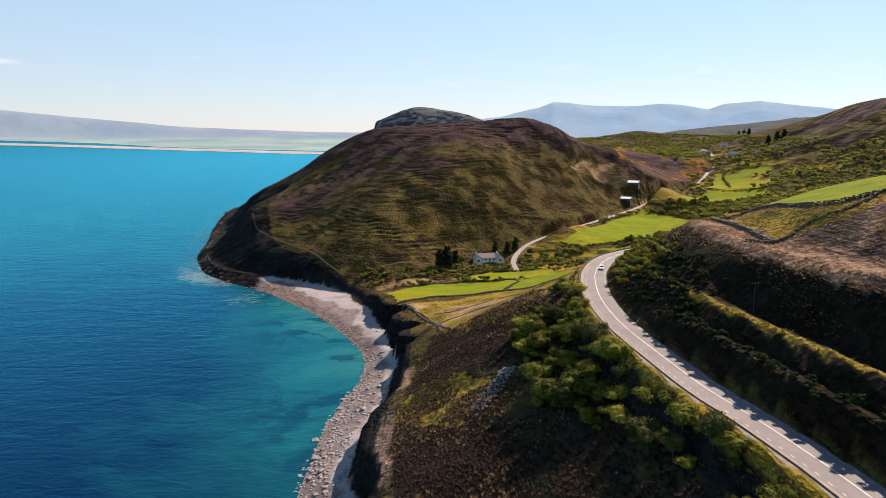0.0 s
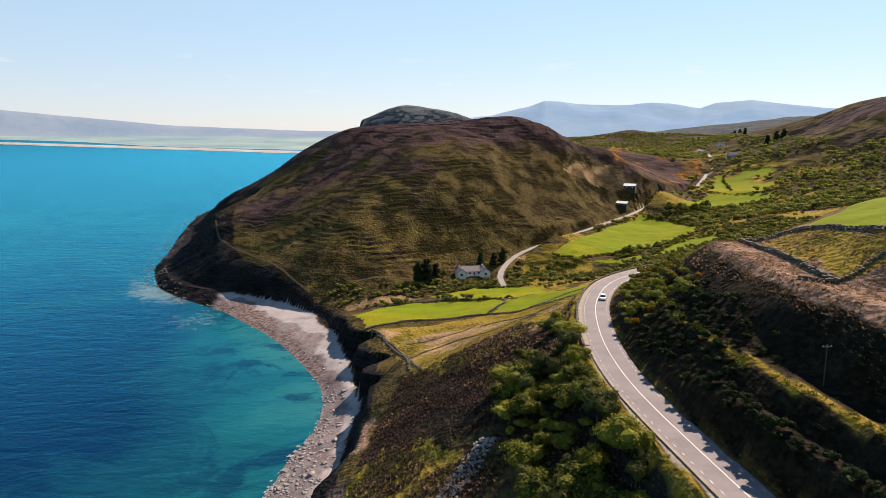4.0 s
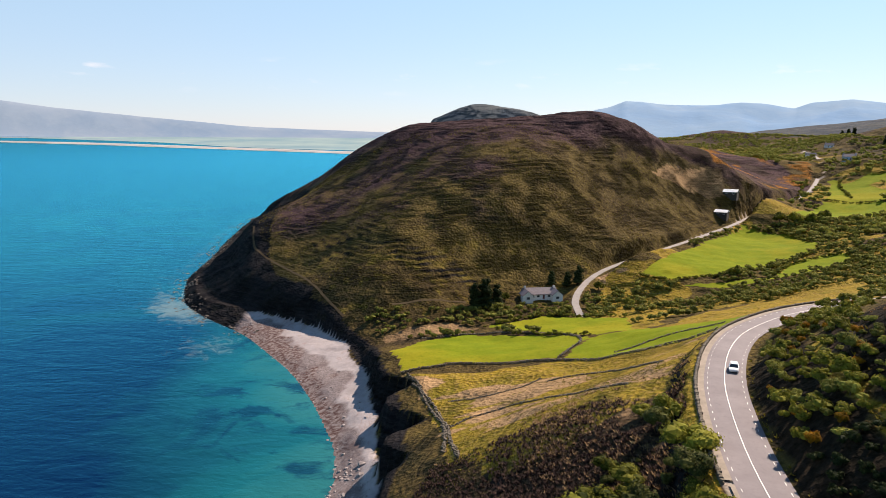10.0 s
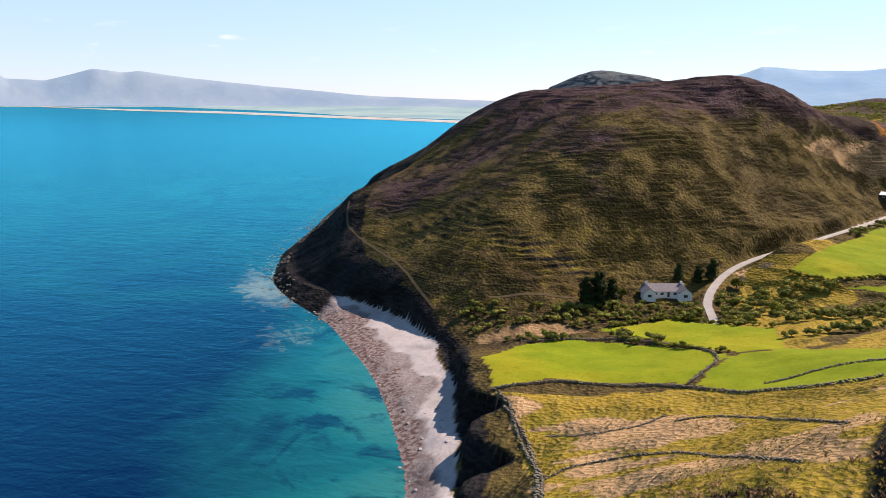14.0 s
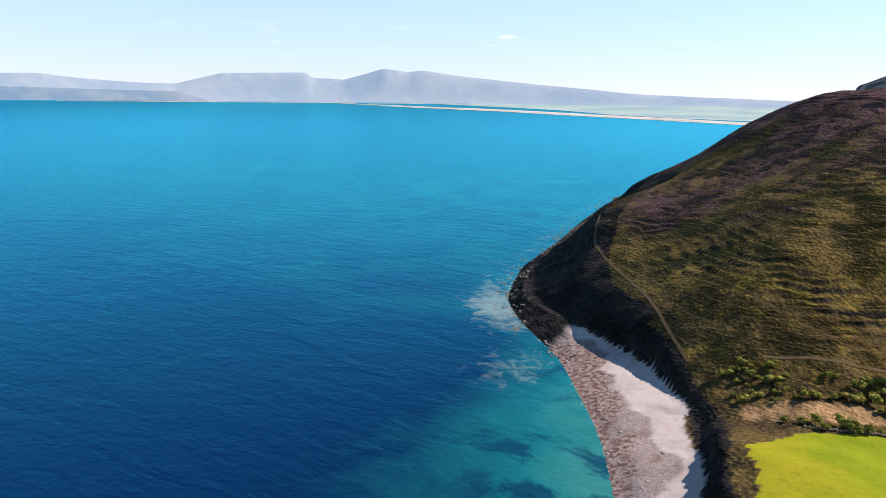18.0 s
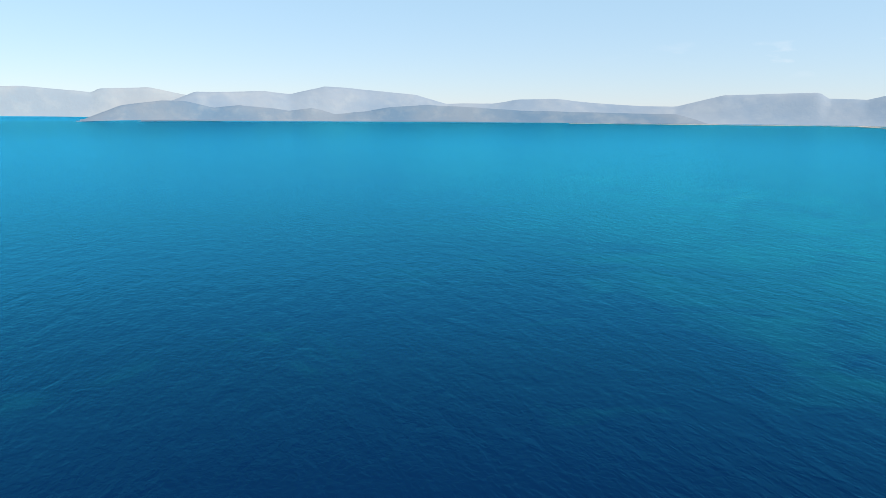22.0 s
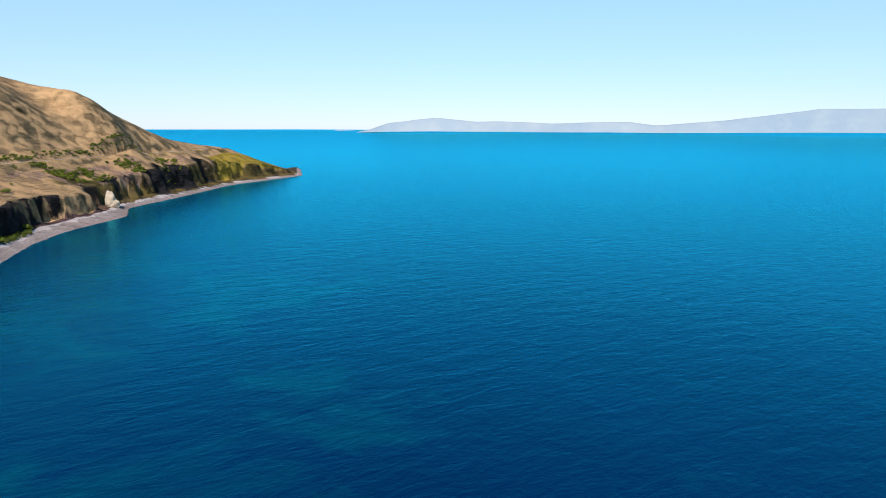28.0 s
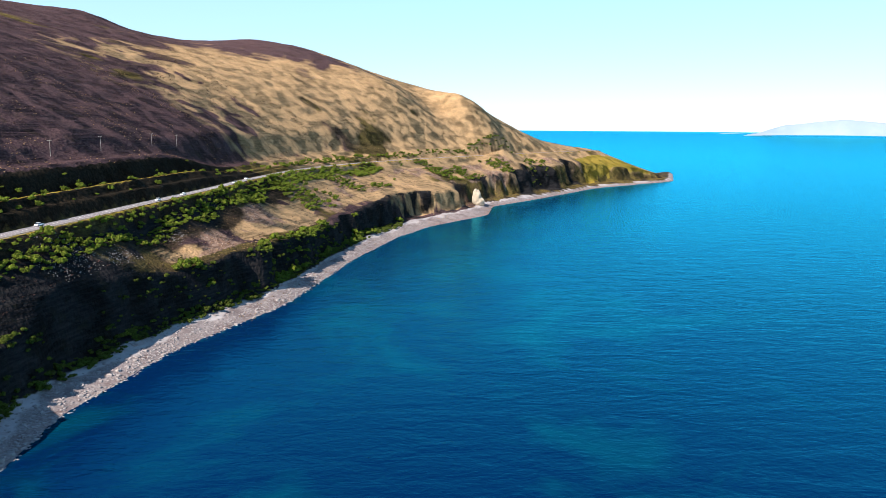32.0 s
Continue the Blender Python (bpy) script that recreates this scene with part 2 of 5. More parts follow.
def sea_material():
    m = Nodes("sea_water")
    patch, weed = m.noise(70, 5, 0.62, None, 0.8), m.noise(40, 7, 0.66, None, 1.2)
    drift = m.noise(420, 3, 0.5, m.stretched(1, 0.35, 1))
    deep = m.mix(m.ramp(drift, 0.35, 0.65), (0.0003, 0.0024, 0.022), (0.0007, 0.0110, 0.050))
    shoal = m.math("ADD", m.attr("shoal"), m.math("MULTIPLY", m.math("SUBTRACT", patch, 0.5), 1.1))
    color = m.mix(m.ramp(shoal, 0.10, 0.85), deep, (0.0025, 0.080, 0.092))
    color = m.mix(m.ramp(shoal, 0.80, 1.30), color, (0.030, 0.150, 0.130))
    dark = m.math("MULTIPLY", m.ramp(weed, 0.49, 0.57), m.ramp(m.attr("shoal"), 0.25, 0.65))
    color = m.mix(m.math("MULTIPLY", dark, 0.8), color, (0.001, 0.013, 0.036))
    foam_at = m.ramp(m.math("ADD", m.attr("surf"), m.math("MULTIPLY", m.math("SUBTRACT", m.noise(3.5, 5, 0.7, None, 1.5), 0.5), 1.6)), 0.74, 0.98)
    foam_at = m.math("MAXIMUM", foam_at, m.math("MULTIPLY", m.ramp(m.math("ADD", m.attr("reef"), m.math("MULTIPLY", m.math("SUBTRACT", m.noise(9, 6, 0.72, None, 1.0), 0.5), 2.2)), 0.66, 1.25), 0.34))
    color = m.mix(foam_at, color, (0.30, 0.37, 0.35))
    swell = m.noise(9.0, 3, 0.55, m.stretched(0.45, 1.0, 1.0), 0.5)
    ripple = m.noise(2.4, 4, 0.6, m.stretched(0.6, 1.0, 1.0), 0.3)
    n = m.bump(swell, 1.0, 0.45)
    n = m.bump(ripple, 0.36, 0.55, n)
    body = m.node("BsdfDiffuse", {"Color": color, "Normal": n}).outputs[0]
    # cyan is put into the gloss, so the pale sky reflects bluer
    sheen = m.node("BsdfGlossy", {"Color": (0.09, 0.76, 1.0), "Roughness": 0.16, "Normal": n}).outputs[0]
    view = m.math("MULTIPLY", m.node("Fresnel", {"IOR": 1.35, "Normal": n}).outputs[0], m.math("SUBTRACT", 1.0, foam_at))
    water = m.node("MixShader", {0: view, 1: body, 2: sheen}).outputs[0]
    m.t.links.new(water, m.t.nodes["Material Output"].inputs["Surface"])
    return m.mat


def far_material(name, low, high, haze_glow):
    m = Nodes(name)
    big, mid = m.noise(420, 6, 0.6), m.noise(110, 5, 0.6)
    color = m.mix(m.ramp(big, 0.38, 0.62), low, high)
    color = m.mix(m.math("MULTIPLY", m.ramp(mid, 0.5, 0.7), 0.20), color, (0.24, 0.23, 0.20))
    # aerial haze is painted: bluish base colours plus a faint emission
    m.put(m.out.inputs["Emission Color"], haze_glow)
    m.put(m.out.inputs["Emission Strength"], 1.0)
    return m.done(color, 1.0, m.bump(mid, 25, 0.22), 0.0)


def plain_material(name, a, b, size, rough=0.8, bump=0.01, spec=0.3, metal=0.0):
    m = Nodes(name)
    n1, n2 = m.noise(size, 4, 0.6), m.noise(size * 0.12, 3, 0.7)
    color = m.mix(m.ramp(n1, 0.32, 0.68), a, b)
    color = m.mix(m.math("MULTIPLY", m.ramp(n2, 0.5, 0.8), 0.35), color, tuple(0.55 * v for v in a))
    return m.done(color, rough, m.bump(n2, bump, 0.8) if bump else None, spec, metal)


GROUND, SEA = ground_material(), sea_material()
# backdrop colours and emission stand in for haze over the distance
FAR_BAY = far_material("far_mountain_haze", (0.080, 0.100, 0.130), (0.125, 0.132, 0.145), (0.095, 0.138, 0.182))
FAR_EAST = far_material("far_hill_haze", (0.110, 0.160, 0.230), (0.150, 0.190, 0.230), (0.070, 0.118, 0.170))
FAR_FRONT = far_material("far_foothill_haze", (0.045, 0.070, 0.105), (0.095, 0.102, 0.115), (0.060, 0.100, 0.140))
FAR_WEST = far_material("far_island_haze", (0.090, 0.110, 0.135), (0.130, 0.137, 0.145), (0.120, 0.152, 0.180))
FAR_PLAIN = far_material("far_plain_haze", (0.11, 0.16, 0.17), (0.20, 0.24, 0.21), (0.05, 0.085, 0.105))
SANDBAR = plain_material("far_sand", (0.38, 0.36, 0.345), (0.20, 0.20, 0.19), 90, 0.95, 0)
ASPHALT = plain_material("asphalt", (0.145, 0.126, 0.134), (0.190, 0.167, 0.175), 6, 0.85, 0.006)
PAINT = plain_material("road_paint", (0.78, 0.78, 0.76), (0.68, 0.67, 0.64), 0.8, 0.7, 0)
VERGE = plain_material("gravel_verge", (0.28, 0.235, 0.195), (0.20, 0.17, 0.135), 2.0, 0.95, 0.03)
LANE = plain_material("lane_surface", (0.27, 0.245, 0.235), (0.21, 0.19, 0.18), 3.0, 0.9, 0.02)
# ---- plan of the coast: x to the south, y to the east, z up from the sea ----
# shoreline: y, x
COAST = [(-1300, -690), (-1100, -612), (-1085, -596), (-944, -421), (-789, -306), (-685, -222), (-602, -206), (-514, -137), (-444, -104), (-339, -71),
         (-265, -55), (-210, -42), (-167, -22), (-133, -6), (-93, 2), (-65, 10), (-20, 8), (60, -14), (130, -32), (181, -40), (210, -40), (242, -38),
         (279, -31), (309, -36), (347, -54), (378, -72), (406, -94), (430, -113), (452, -141), (484, -168), (545, -194), (620, -210), (700, -231),
         (785, -250), (850, -262), (920, -255), (1000, -215), (1150, -185), (1300, -180), (1700, -190), (1850, -120), (2000, 100), (2300, 300), (2680, 200), (3000, 0)]
# beach between the shoreline and the foot of the cliff: y, width
BEACH = [(-1300, 3), (-900, 5), (-690, 12), (-600, 26), (-500, 18), (-360, 12), (-250, 13), (-140, 14), (-60, 16), (60, 13), (181, 14), (245, 17), (270, 13),
         (300, 11), (325, 14), (352, 18), (385, 24), (404, 28), (420, 25), (435, 24), (448, 21), (460, 11), (472, 5), (560, 5), (900, 4), (1300, 10)]
# run of the cliff face: y, width
FACE = [(-1300, 30), (-900, 34), (-690, 30), (-600, 24), (-500, 17), (-350, 10), (-260, 11), (-60, 11), (0, 12), (60, 9), (200, 8), (300, 9), (360, 6), (388, 9), (410, 7), (428, 9), (440, 8), (456, 22), (470, 32), (484, 37), (520, 44), (560, 50), (700, 50), (800, 52), (900, 44), (1300, 40)]
CLIFF_TOP = [(-470, -1000, 24), (-420, -940, 25), (-300, -800, 26), (-196, -690, 26), (-165, -610, 25), (-112, -530, 28), (-72, -430, 25), (-44, -340, 25),
             (-30, -265, 27), (-27, -222, 27), (-8, -180, 25), (3, -144, 24.5), (13, -116, 26), (23, -84, 24), (31, -50, 23), (26, 20, 20), (4, 90, 18), (-10, 150, 18), (-12, 200, 17), (-8, 245, 17), (-8, 290, 16),
             (-14, 330, 15), (-28, 357, 14), (-34, 376, 12), (-44, 392, 7), (-46, 406, 7), (-56, 424, 13), (-98, 470, 22), (-142, 520, 29), (-162, 556, 33),
             (-176, 620, 31), (-192, 700, 32), (-215, 800, 30), (-205, 900, 24)]
# coast road, middle of the carriageway
ROAD = [(-470, -1110, 55), (-378, -1001, 56), (-290, -905, 56), (-200, -800, 56), (-112, -690, 56), (-58, -605, 56), (-14, -500, 56), (8, -384, 55.5), (16, -323, 55),
        (27, -240, 55), (41, -165, 54), (54, -100, 53), (62, -40, 52), (63, 20, 51), (59.5, 88, 50.6), (55.2, 116, 50.4), (51.6, 130, 50.4), (49.4, 150, 50.3), (47.2, 170, 50.3), (46.6, 188, 50.2), (47.8, 209, 50.2),
        (51, 230, 50), (54.8, 248, 49.8), (62.4, 270, 49.6), (72.5, 288, 49.2), (94, 311, 48.5), (130, 333, 47), (180, 362, 46)]
SLOPE = [(30, -30, 33), (40, 60, 36), (34, 130, 37), (41, 154, 45), (15, 184, 30), (30, 206, 41), (18, 240, 31), (34, 262, 39), (-4, 262, 20), (15, 325, 19), (45, 300, 33),
         (62, 330, 32), (80, 352, 33), (46, 362, 22), (10, 370, 15), (-14, 337, 15.5), (100, 395, 27), (150, 425, 31), (30, -110, 40), (16, -190, 36), (-8, -259, 32), (-12, -341, 36),
         (-53, -487, 40), (-95, -520, 32), (-55, -590, 52), (-150, -660, 38), (-240, -770, 36), (-330, -880, 40), (-520, -1040, 22), (-585, -1075, 9)]
UPLAND = [(82, 144, 71), (84, 182, 73), (85, 202, 74), (90, 233, 70), (80, 261, 58), (100, 187, 81), (128, 225, 84), (150, 150, 96), (210, 215, 98), (120, 60, 90), (200, 60, 120),
          (118, -60, 94), (200, -60, 130), (105, -150, 92), (66, -255, 82), (58, -319, 82), (140, -255, 118), (260, -200, 165), (53, -471, 96), (11, -590, 91), (-23, -700, 116), (44, -651, 132),
          (-97, -850, 152), (-172, -900, 123), (136, 262, 78), (165, 262, 82), (113, 285, 60), (150, 305, 62), (200, 340, 58), (300, 300, 92), (300, 420, 62), (420, 420, 90)]
RIDGE = [(-303, -967, 86), (-248, -905, 107), (-190, -911, 140), (-61, -934, 177), (37, -976, 214), (120, -1014, 229), (220, -1042, 222), (240, -868, 215), (200, -912, 214), (311, -854, 244), (401, -813, 250),
         (600, -500, 260), (600, -1200, 250), (500, -150, 215), (-260, -1230, 84), (-434, -1240, 42), (-555, -1190, 24), (450, 100, 170)]
VALLEY = [(-4, 412, 10), (20, 463, 14), (40, 440, 13), (100, 455, 18), (88, 484, 23.5), (58, 491, 20), (170, 520, 25), (224, 545, 36), (220, 590, 30), (189, 642, 28), (213, 635, 33),
          (303, 793, 44), (336, 711, 48), (384, 1001, 67), (494, 1049, 83), (300, 600, 42), (420, 640, 66), (250, 700, 36), (160, 650, 40), (184, 665, 46), (260, 830, 52), (330, 1000, 62),
          (420, 1400, 64), (474, 1750, 103), (330, 1760, 76), (600, 1800, 82), (680, 2000, 84), (300, 2000, 70), (800, 2600, 90), (400, 2700, 20), (100, 1350, 50), (300, 2200, 20), (300, 2900, 30), (600, 3000, 60)]
HILL = [(-20, 453, 23), (-41, 434, 20), (-94, 502, 33), (-133, 537, 37), (-49, 486, 45), (14, 520, 58), (-88, 584, 60), (45, 575, 79), (48, 631, 97), (93, 570, 42), (72, 520, 32), (129, 632, 54),
        (-120, 665, 73), (-70, 670, 100), (-142, 686, 59), (-153, 722, 56), (-35, 680, 104), (30, 675, 108), (80, 660, 109), (118, 672, 97), (165, 700, 84), (126, 717, 84), (-160, 650, 34), (0, 760, 96), (100, 770, 92), (-110, 760, 64),
        (225, 795, 62), (240, 960, 76), (60, 950, 60), (-120, 900, 36), (-65, 1500, 147), (-150, 1450, 100), (60, 1480, 128), (150, 1500, 90), (-20, 1700, 110), (-60, 1250, 60), (-140, 1100, 22), (-150, 1300, 30)]
FARSIDE = [(560, 720, 128), (568, 880, 146), (617, 1090, 140), (645, 1300, 116), (611, 1500, 84), (900, 900, 202), (900, 1500, 118), (900, 300, 240), (900, 2200, 80), (1300, 1500, 130), (900, -600, 300), (1300, 300, 300)]


def smooth(a, b, v):
    s = np.clip((v - a) / (b - a), 0, 1)
    return s * s * (3 - 2 * s)


def curve(line, v):
    rows = np.array(line, float)
    return np.interp(v, rows[:, 0], rows[:, 1])


def noise2(x, y, size, seed):
    """Smooth value noise on a plain lattice."""
    u, v = x / size + seed * 17.3, y / size - seed * 9.1
    i, j = np.floor(u).astype(np.int64), np.floor(v).astype(np.int64)
    fu, fv = u - i, v - j
    fu, fv = fu * fu * (3 - 2 * fu), fv * fv * (3 - 2 * fv)

    def cell(a, b):
        h = (a * 374761393 + b * 668265263 + seed * 1442695041) & 0xFFFFFFFF
        h = ((h ^ (h >> 13)) * 1274126177) & 0xFFFFFFFF
        return ((h ^ (h >> 16)) & 0xFFFF) / 65535.0 - 0.5

    return (cell(i, j) * (1 - fu) + cell(i + 1, j) * fu) * (1 - fv) + (cell(i, j + 1) * (1 - fu) + cell(i + 1, j + 1) * fu) * fv


def fbm(x, y, size, seed, octaves=4):
    return sum(noise2(x, y, size / 2**k, seed + k) * 0.55**k for k in range(octaves))


def kernel(d2):
    return np.sqrt(d2 + 400.0)


KNOTS = np.array([p for line in (CLIFF_TOP, ROAD, SLOPE, UPLAND, RIDGE, VALLEY, HILL, FARSIDE) for p in line], float)
GAP = np.sqrt(((KNOTS[:, None, :2] - KNOTS[None, :, :2]) ** 2).sum(-1))
N = len(KNOTS)
SYSTEM = np.zeros((N + 3, N + 3))
SYSTEM[:N, :N] = kernel(GAP**2) - np.eye(N) * 0.8
SYSTEM[:N, N], SYSTEM[:N, N + 1:] = 1, KNOTS[:, :2] / 500
SYSTEM[N:, :N] = SYSTEM[:N, N:].T
WEIGHTS = np.linalg.solve(SYSTEM, np.r_[KNOTS[:, 2], 0, 0, 0])


def lay_of_land(x, y):
    """The broad shape of the land above the cliffs, laid through the feature lines."""
    out = np.empty(x.shape)
    flat_x, flat_y, flat = x.ravel(), y.ravel(), out.reshape(-1)
    for k in range(0, len(flat_x), 20000):
        a, b = flat_x[k:k + 20000], flat_y[k:k + 20000]
        d2 = (a[:, None] - KNOTS[None, :, 0]) ** 2 + (b[:, None] - KNOTS[None, :, 1]) ** 2
        flat[k:k + 20000] = kernel(d2) @ WEIGHTS[:N] + WEIGHTS[N] + (WEIGHTS[N + 1] * a + WEIGHTS[N + 2] * b) / 500
    return out


COAST_Y = np.arange(-1300, 3001, 5.0)
COAST_X = curve(COAST, COAST_Y)
COAST_X = np.convolve(np.pad(COAST_X, 2, mode="edge"), np.ones(5) / 5, "valid")
COAST_LEAN = np.convolve(np.pad(np.gradient(COAST_X, COAST_Y), 4, mode="edge"), np.ones(9) / 9, "valid")


def inland(x, y):
    """Distance from the shoreline, positive on the land."""
    lean = np.interp(y, COAST_Y, COAST_LEAN)
    return (x - np.interp(y, COAST_Y, COAST_X)) / np.sqrt(1 + lean**2)


def resample(line, step):
    rows = np.array(line, float)
    for _ in range(2):
        mid = np.empty((2 * len(rows) - 2, rows.shape[1]))
        mid[0::2], mid[1::2] = rows[:-1] * 0.75 + rows[1:] * 0.25, rows[:-1] * 0.25 + rows[1:] * 0.75
        rows = np.vstack([rows[:1], mid, rows[-1:]])
    run = np.r_[0, np.cumsum(np.sqrt((np.diff(rows[:, :2], axis=0) ** 2).sum(1)))]
    at = np.arange(0, run[-1], step)
    return np.stack([np.interp(at, run, rows[:, k]) for k in range(rows.shape[1])], 1)


def beside(line, x, y, reach):
    """For places within reach of a line: the distance across it (positive to the right of its way), its height and the run along it; far away elsewhere."""
    rows = resample(line, 4.0)
    lo, hi = rows[:, :2].min(0) - reach, rows[:, :2].max(0) + reach
    across, height, run = np.full(x.shape, 1e4), np.zeros(x.shape), np.zeros(x.shape)
    near = np.nonzero((x > lo[0]) & (x < hi[0]) & (y > lo[1]) & (y < hi[1]))
    px, py = x[near], y[near]
    best, side, tall, along = np.full(len(px), 1e8), np.zeros(len(px)), np.zeros(len(px)), np.zeros(len(px))
    order = np.argsort(py)
    sorted_y = py[order]
    for k in range(len(rows) - 1):
        a, b = rows[k], rows[k + 1]
        j0, j1 = np.searchsorted(sorted_y, [min(a[1], b[1]) - reach, max(a[1], b[1]) + reach])
        pick = order[j0:j1]
        pick = pick[(px[pick] > min(a[0], b[0]) - reach) & (px[pick] < max(a[0], b[0]) + reach)]
        if not len(pick):
            continue
        d, w = b[:2] - a[:2], np.stack([px[pick] - a[0], py[pick] - a[1]], 1)
        s = np.clip(w @ d / (d @ d), 0, 1)
        off = w - s[:, None] * d
        gap = np.sqrt((off**2).sum(1))
        won = gap < best[pick]
        i = pick[won]
        best[i], tall[i], along[i] = gap[won], (a[2] + s * (b[2] - a[2]))[won], (k + s[won]) * 4.0
        side[i] = np.sign(w[won, 0] * d[1] - w[won, 1] * d[0])
    hit = best < reach
    idx = tuple(n[hit] for n in near)
    across[idx], height[idx], run[idx] = (best * side)[hit], tall[hit], along[hit]
    return across, height, run


# spurs and clefts of the sea cliff: y, metres seaward, half width
SPURS = [(346, 1.5, 5), (334, -6, 5), (319, 4, 5), (304, -8, 6), (291, 4, 5), (278, -4, 6), (226, -4, 14), (195, 6, 9), (163, -4, 10), (120, 4, 12), (-70, 5, 14), (-110, -4, 12), (-232, 7, 10), (-254, -6, 8), (-300, 4, 16), (-395, -5, 12), (-585, 8, 16), (-640, -7, 14)]


# old railway bench and cut banks on the inland side of the road: distance from the road's middle, rise
BANK = [(4.6, 0.1), (5.4, 2.4), (7.0, 6.2), (9.0, 6.6), (10.8, 6.4), (13.2, 10.6), (16, 11.0), (18.5, 9.2), (22.5, 9.4), (27, 19.4), (32, 22.3)]
SIDE_LANE = [(47, 432, 12.5), (45, 455, 16), (61, 498, 20.6), (94, 531, 25), (140, 588, 28.3), (182, 648, 30.5), (202, 684, 32), (238, 716, 36), (284, 778, 44), (324, 860, 52), (364, 958, 60), (398, 1043, 67), (420, 1150, 72)]


def ground_height(x, y):
    d = inland(x, y)
    base = lay_of_land(x, y)
    base = np.maximum(base, 2.0 + 0.02 * np.clip(d, 0, 300))
    # low relief: hummocks, sheep tracks and gullies
    rough = smooth(20, 60, d)
    valley = smooth(40, 70, x) * smooth(370, 400, y) * (1 - smooth(760, 800, y))
    base = base + fbm(x, y, 60, 3) * (3.0 - 2.0 * smooth(-340, -420, y)) * (1 - 0.75 * smooth(440, 480, y) * smooth(130, 90, x)) * (1 - 0.7 * valley) * rough + fbm(x, y, 14, 8, 3) * 0.9
    # terraces worn by sheep along the headland's slope
    worn = smooth(430, 470, y) * (1 - smooth(690, 760, y)) * smooth(45, 70, d) * (1 - smooth(90, 140, x)) * (0.15 + 0.85 * smooth(-0.12, 0.10, fbm(x, y * 2.5, 34, 15, 3)))
    stage = base / 2.6 + fbm(x, y, 70, 17, 5) * 3.4
    base = base + worn * 1.25 * (smooth(0.5, 1.0, stage - np.floor(stage)) - (stage - np.floor(stage)) + 0.25)
    # road, cut banks and fill
    across, tall, run = beside(ROAD, x, y, 60.0)
    wobble = fbm(x, y, 22, 21, 3) * 2.2
    on_land = np.interp(np.abs(across) + wobble * smooth(7, 11, np.abs(across)), [p[0] for p in BANK], [p[1] for p in BANK])
    plain = np.interp(np.abs(across) + wobble * smooth(7, 11, np.abs(across)), [4.6, 9, 20, 32], [0.1, 4.5, 12.5, 21.5])
    on_land = on_land + (plain - on_land) * smooth(140, 200, y)
    fade_y = smooth(-1000, -420, y) * (1 - smooth(225, 285, y))
    strength = 0.35 + 0.65 * smooth(-420, -300, y)
    bank = tall + on_land * strength
    keep = (across > 0) & (across < 60)
    s = smooth(30, 52, across)
    base = np.where(keep, base * (1 - fade_y) + (bank * (1 - s) + base * s) * fade_y, base)
    flat = 1 - smooth(4.6, 8.5, np.abs(across))
    flat_left = 1 - smooth(5.6, 11, -across)
    w = np.where(across > 0, flat * np.where(fade_y > 0.5, 1 - smooth(4.2, 5.0, across), 1), flat_left)
    w = np.where(np.abs(across) < 60, w, 0)
    base = base * (1 - w) + (tall - 0.15) * w
    lane, lane_z, _ = beside(SIDE_LANE, x, y, 12.0)
    w = 1 - smooth(2.5, 7, np.abs(lane))
    base = base * (1 - w) + (lane_z - 0.1) * w
    # shore
    width, face = curve(BEACH, y), curve(FACE, y)
    spur = sum(out * np.exp(-((y - at) / half) ** 2) for at, out, half in SPURS)
    d = d + spur * smooth(width - 1, width + 4, d) * (1 - smooth(width + face, width + face + 25, d))
    d = d + fbm(x, y, 36, 31, 4) * 5.0 * smooth(2, 12, d) + np.abs(fbm(x, y, 34, 41, 2)) * (9.0 + 9.0 * smooth(-540, -640, y)) * smooth(10, 18, d) * smooth(width - 2, width + 8, d)
    sand = 4.2 * np.clip(d / np.maximum(width, 1), 0, 1.15) ** 0.8 + fbm(x, y, 12, 51, 3) * 0.7 * smooth(0, 6, d)
    sand = np.where(d < 0, 0.09 * d, sand)
    s = np.clip((d - width) / face, 0, 1)
    wild = smooth(425, 450, y)
    step = 0.80 - 0.16 * smooth(0, 40, y) - 0.12 * wild + fbm(x, y, 30, 63, 2) * 0.25
    half = 0.13 + 0.27 * wild
    step = np.minimum(step, 0.97 - half)
    share = 0.12
    s = share * s + (1 - share) * smooth(step - half, step + half, s) + fbm(x, y, 14, 61, 2) * 0.14 * np.sin(np.pi * s)
    return np.where(d < width, sand, sand * (1 - s) + base * s)


# ---- ground ----
FIELDS = {
    "meadow": [(-31, 371), (-22, 344), (-8, 352), (7, 351), (31, 347), (44, 375), (26, 393), (-4, 402), (-21, 393)],
    "upper meadow": [(4, 415), (33, 434), (64, 414), (62, 378), (46, 378), (25, 401)],
    "roadside strip": [(45, 374), (62, 377), (92, 348), (82, 320), (49, 331), (33, 345)],
    "valley field": [(82, 485), (115, 536), (185, 645), (203, 615), (203, 558), (189, 536), (156, 510), (122, 486), (99, 476)],
    "hedged strip": [(100, 469), (148, 476), (166, 512), (190, 525), (202, 518), (189, 488), (169, 482), (127, 462)],
    "far field": [(216, 648), (275, 727), (296, 731), (321, 698), (323, 685), (254, 642)],
    "far field above": [(279, 733), (325, 838), (338, 790), (346, 736), (322, 709)],
    "far corner": [(345, 834), (372, 810), (362, 762), (342, 794)],
    "hill field": [(102, 223), (100.5, 204), (101, 193), (106, 187), (125, 184), (165, 200), (200, 240), (180, 285), (140, 266), (118, 240)],
}
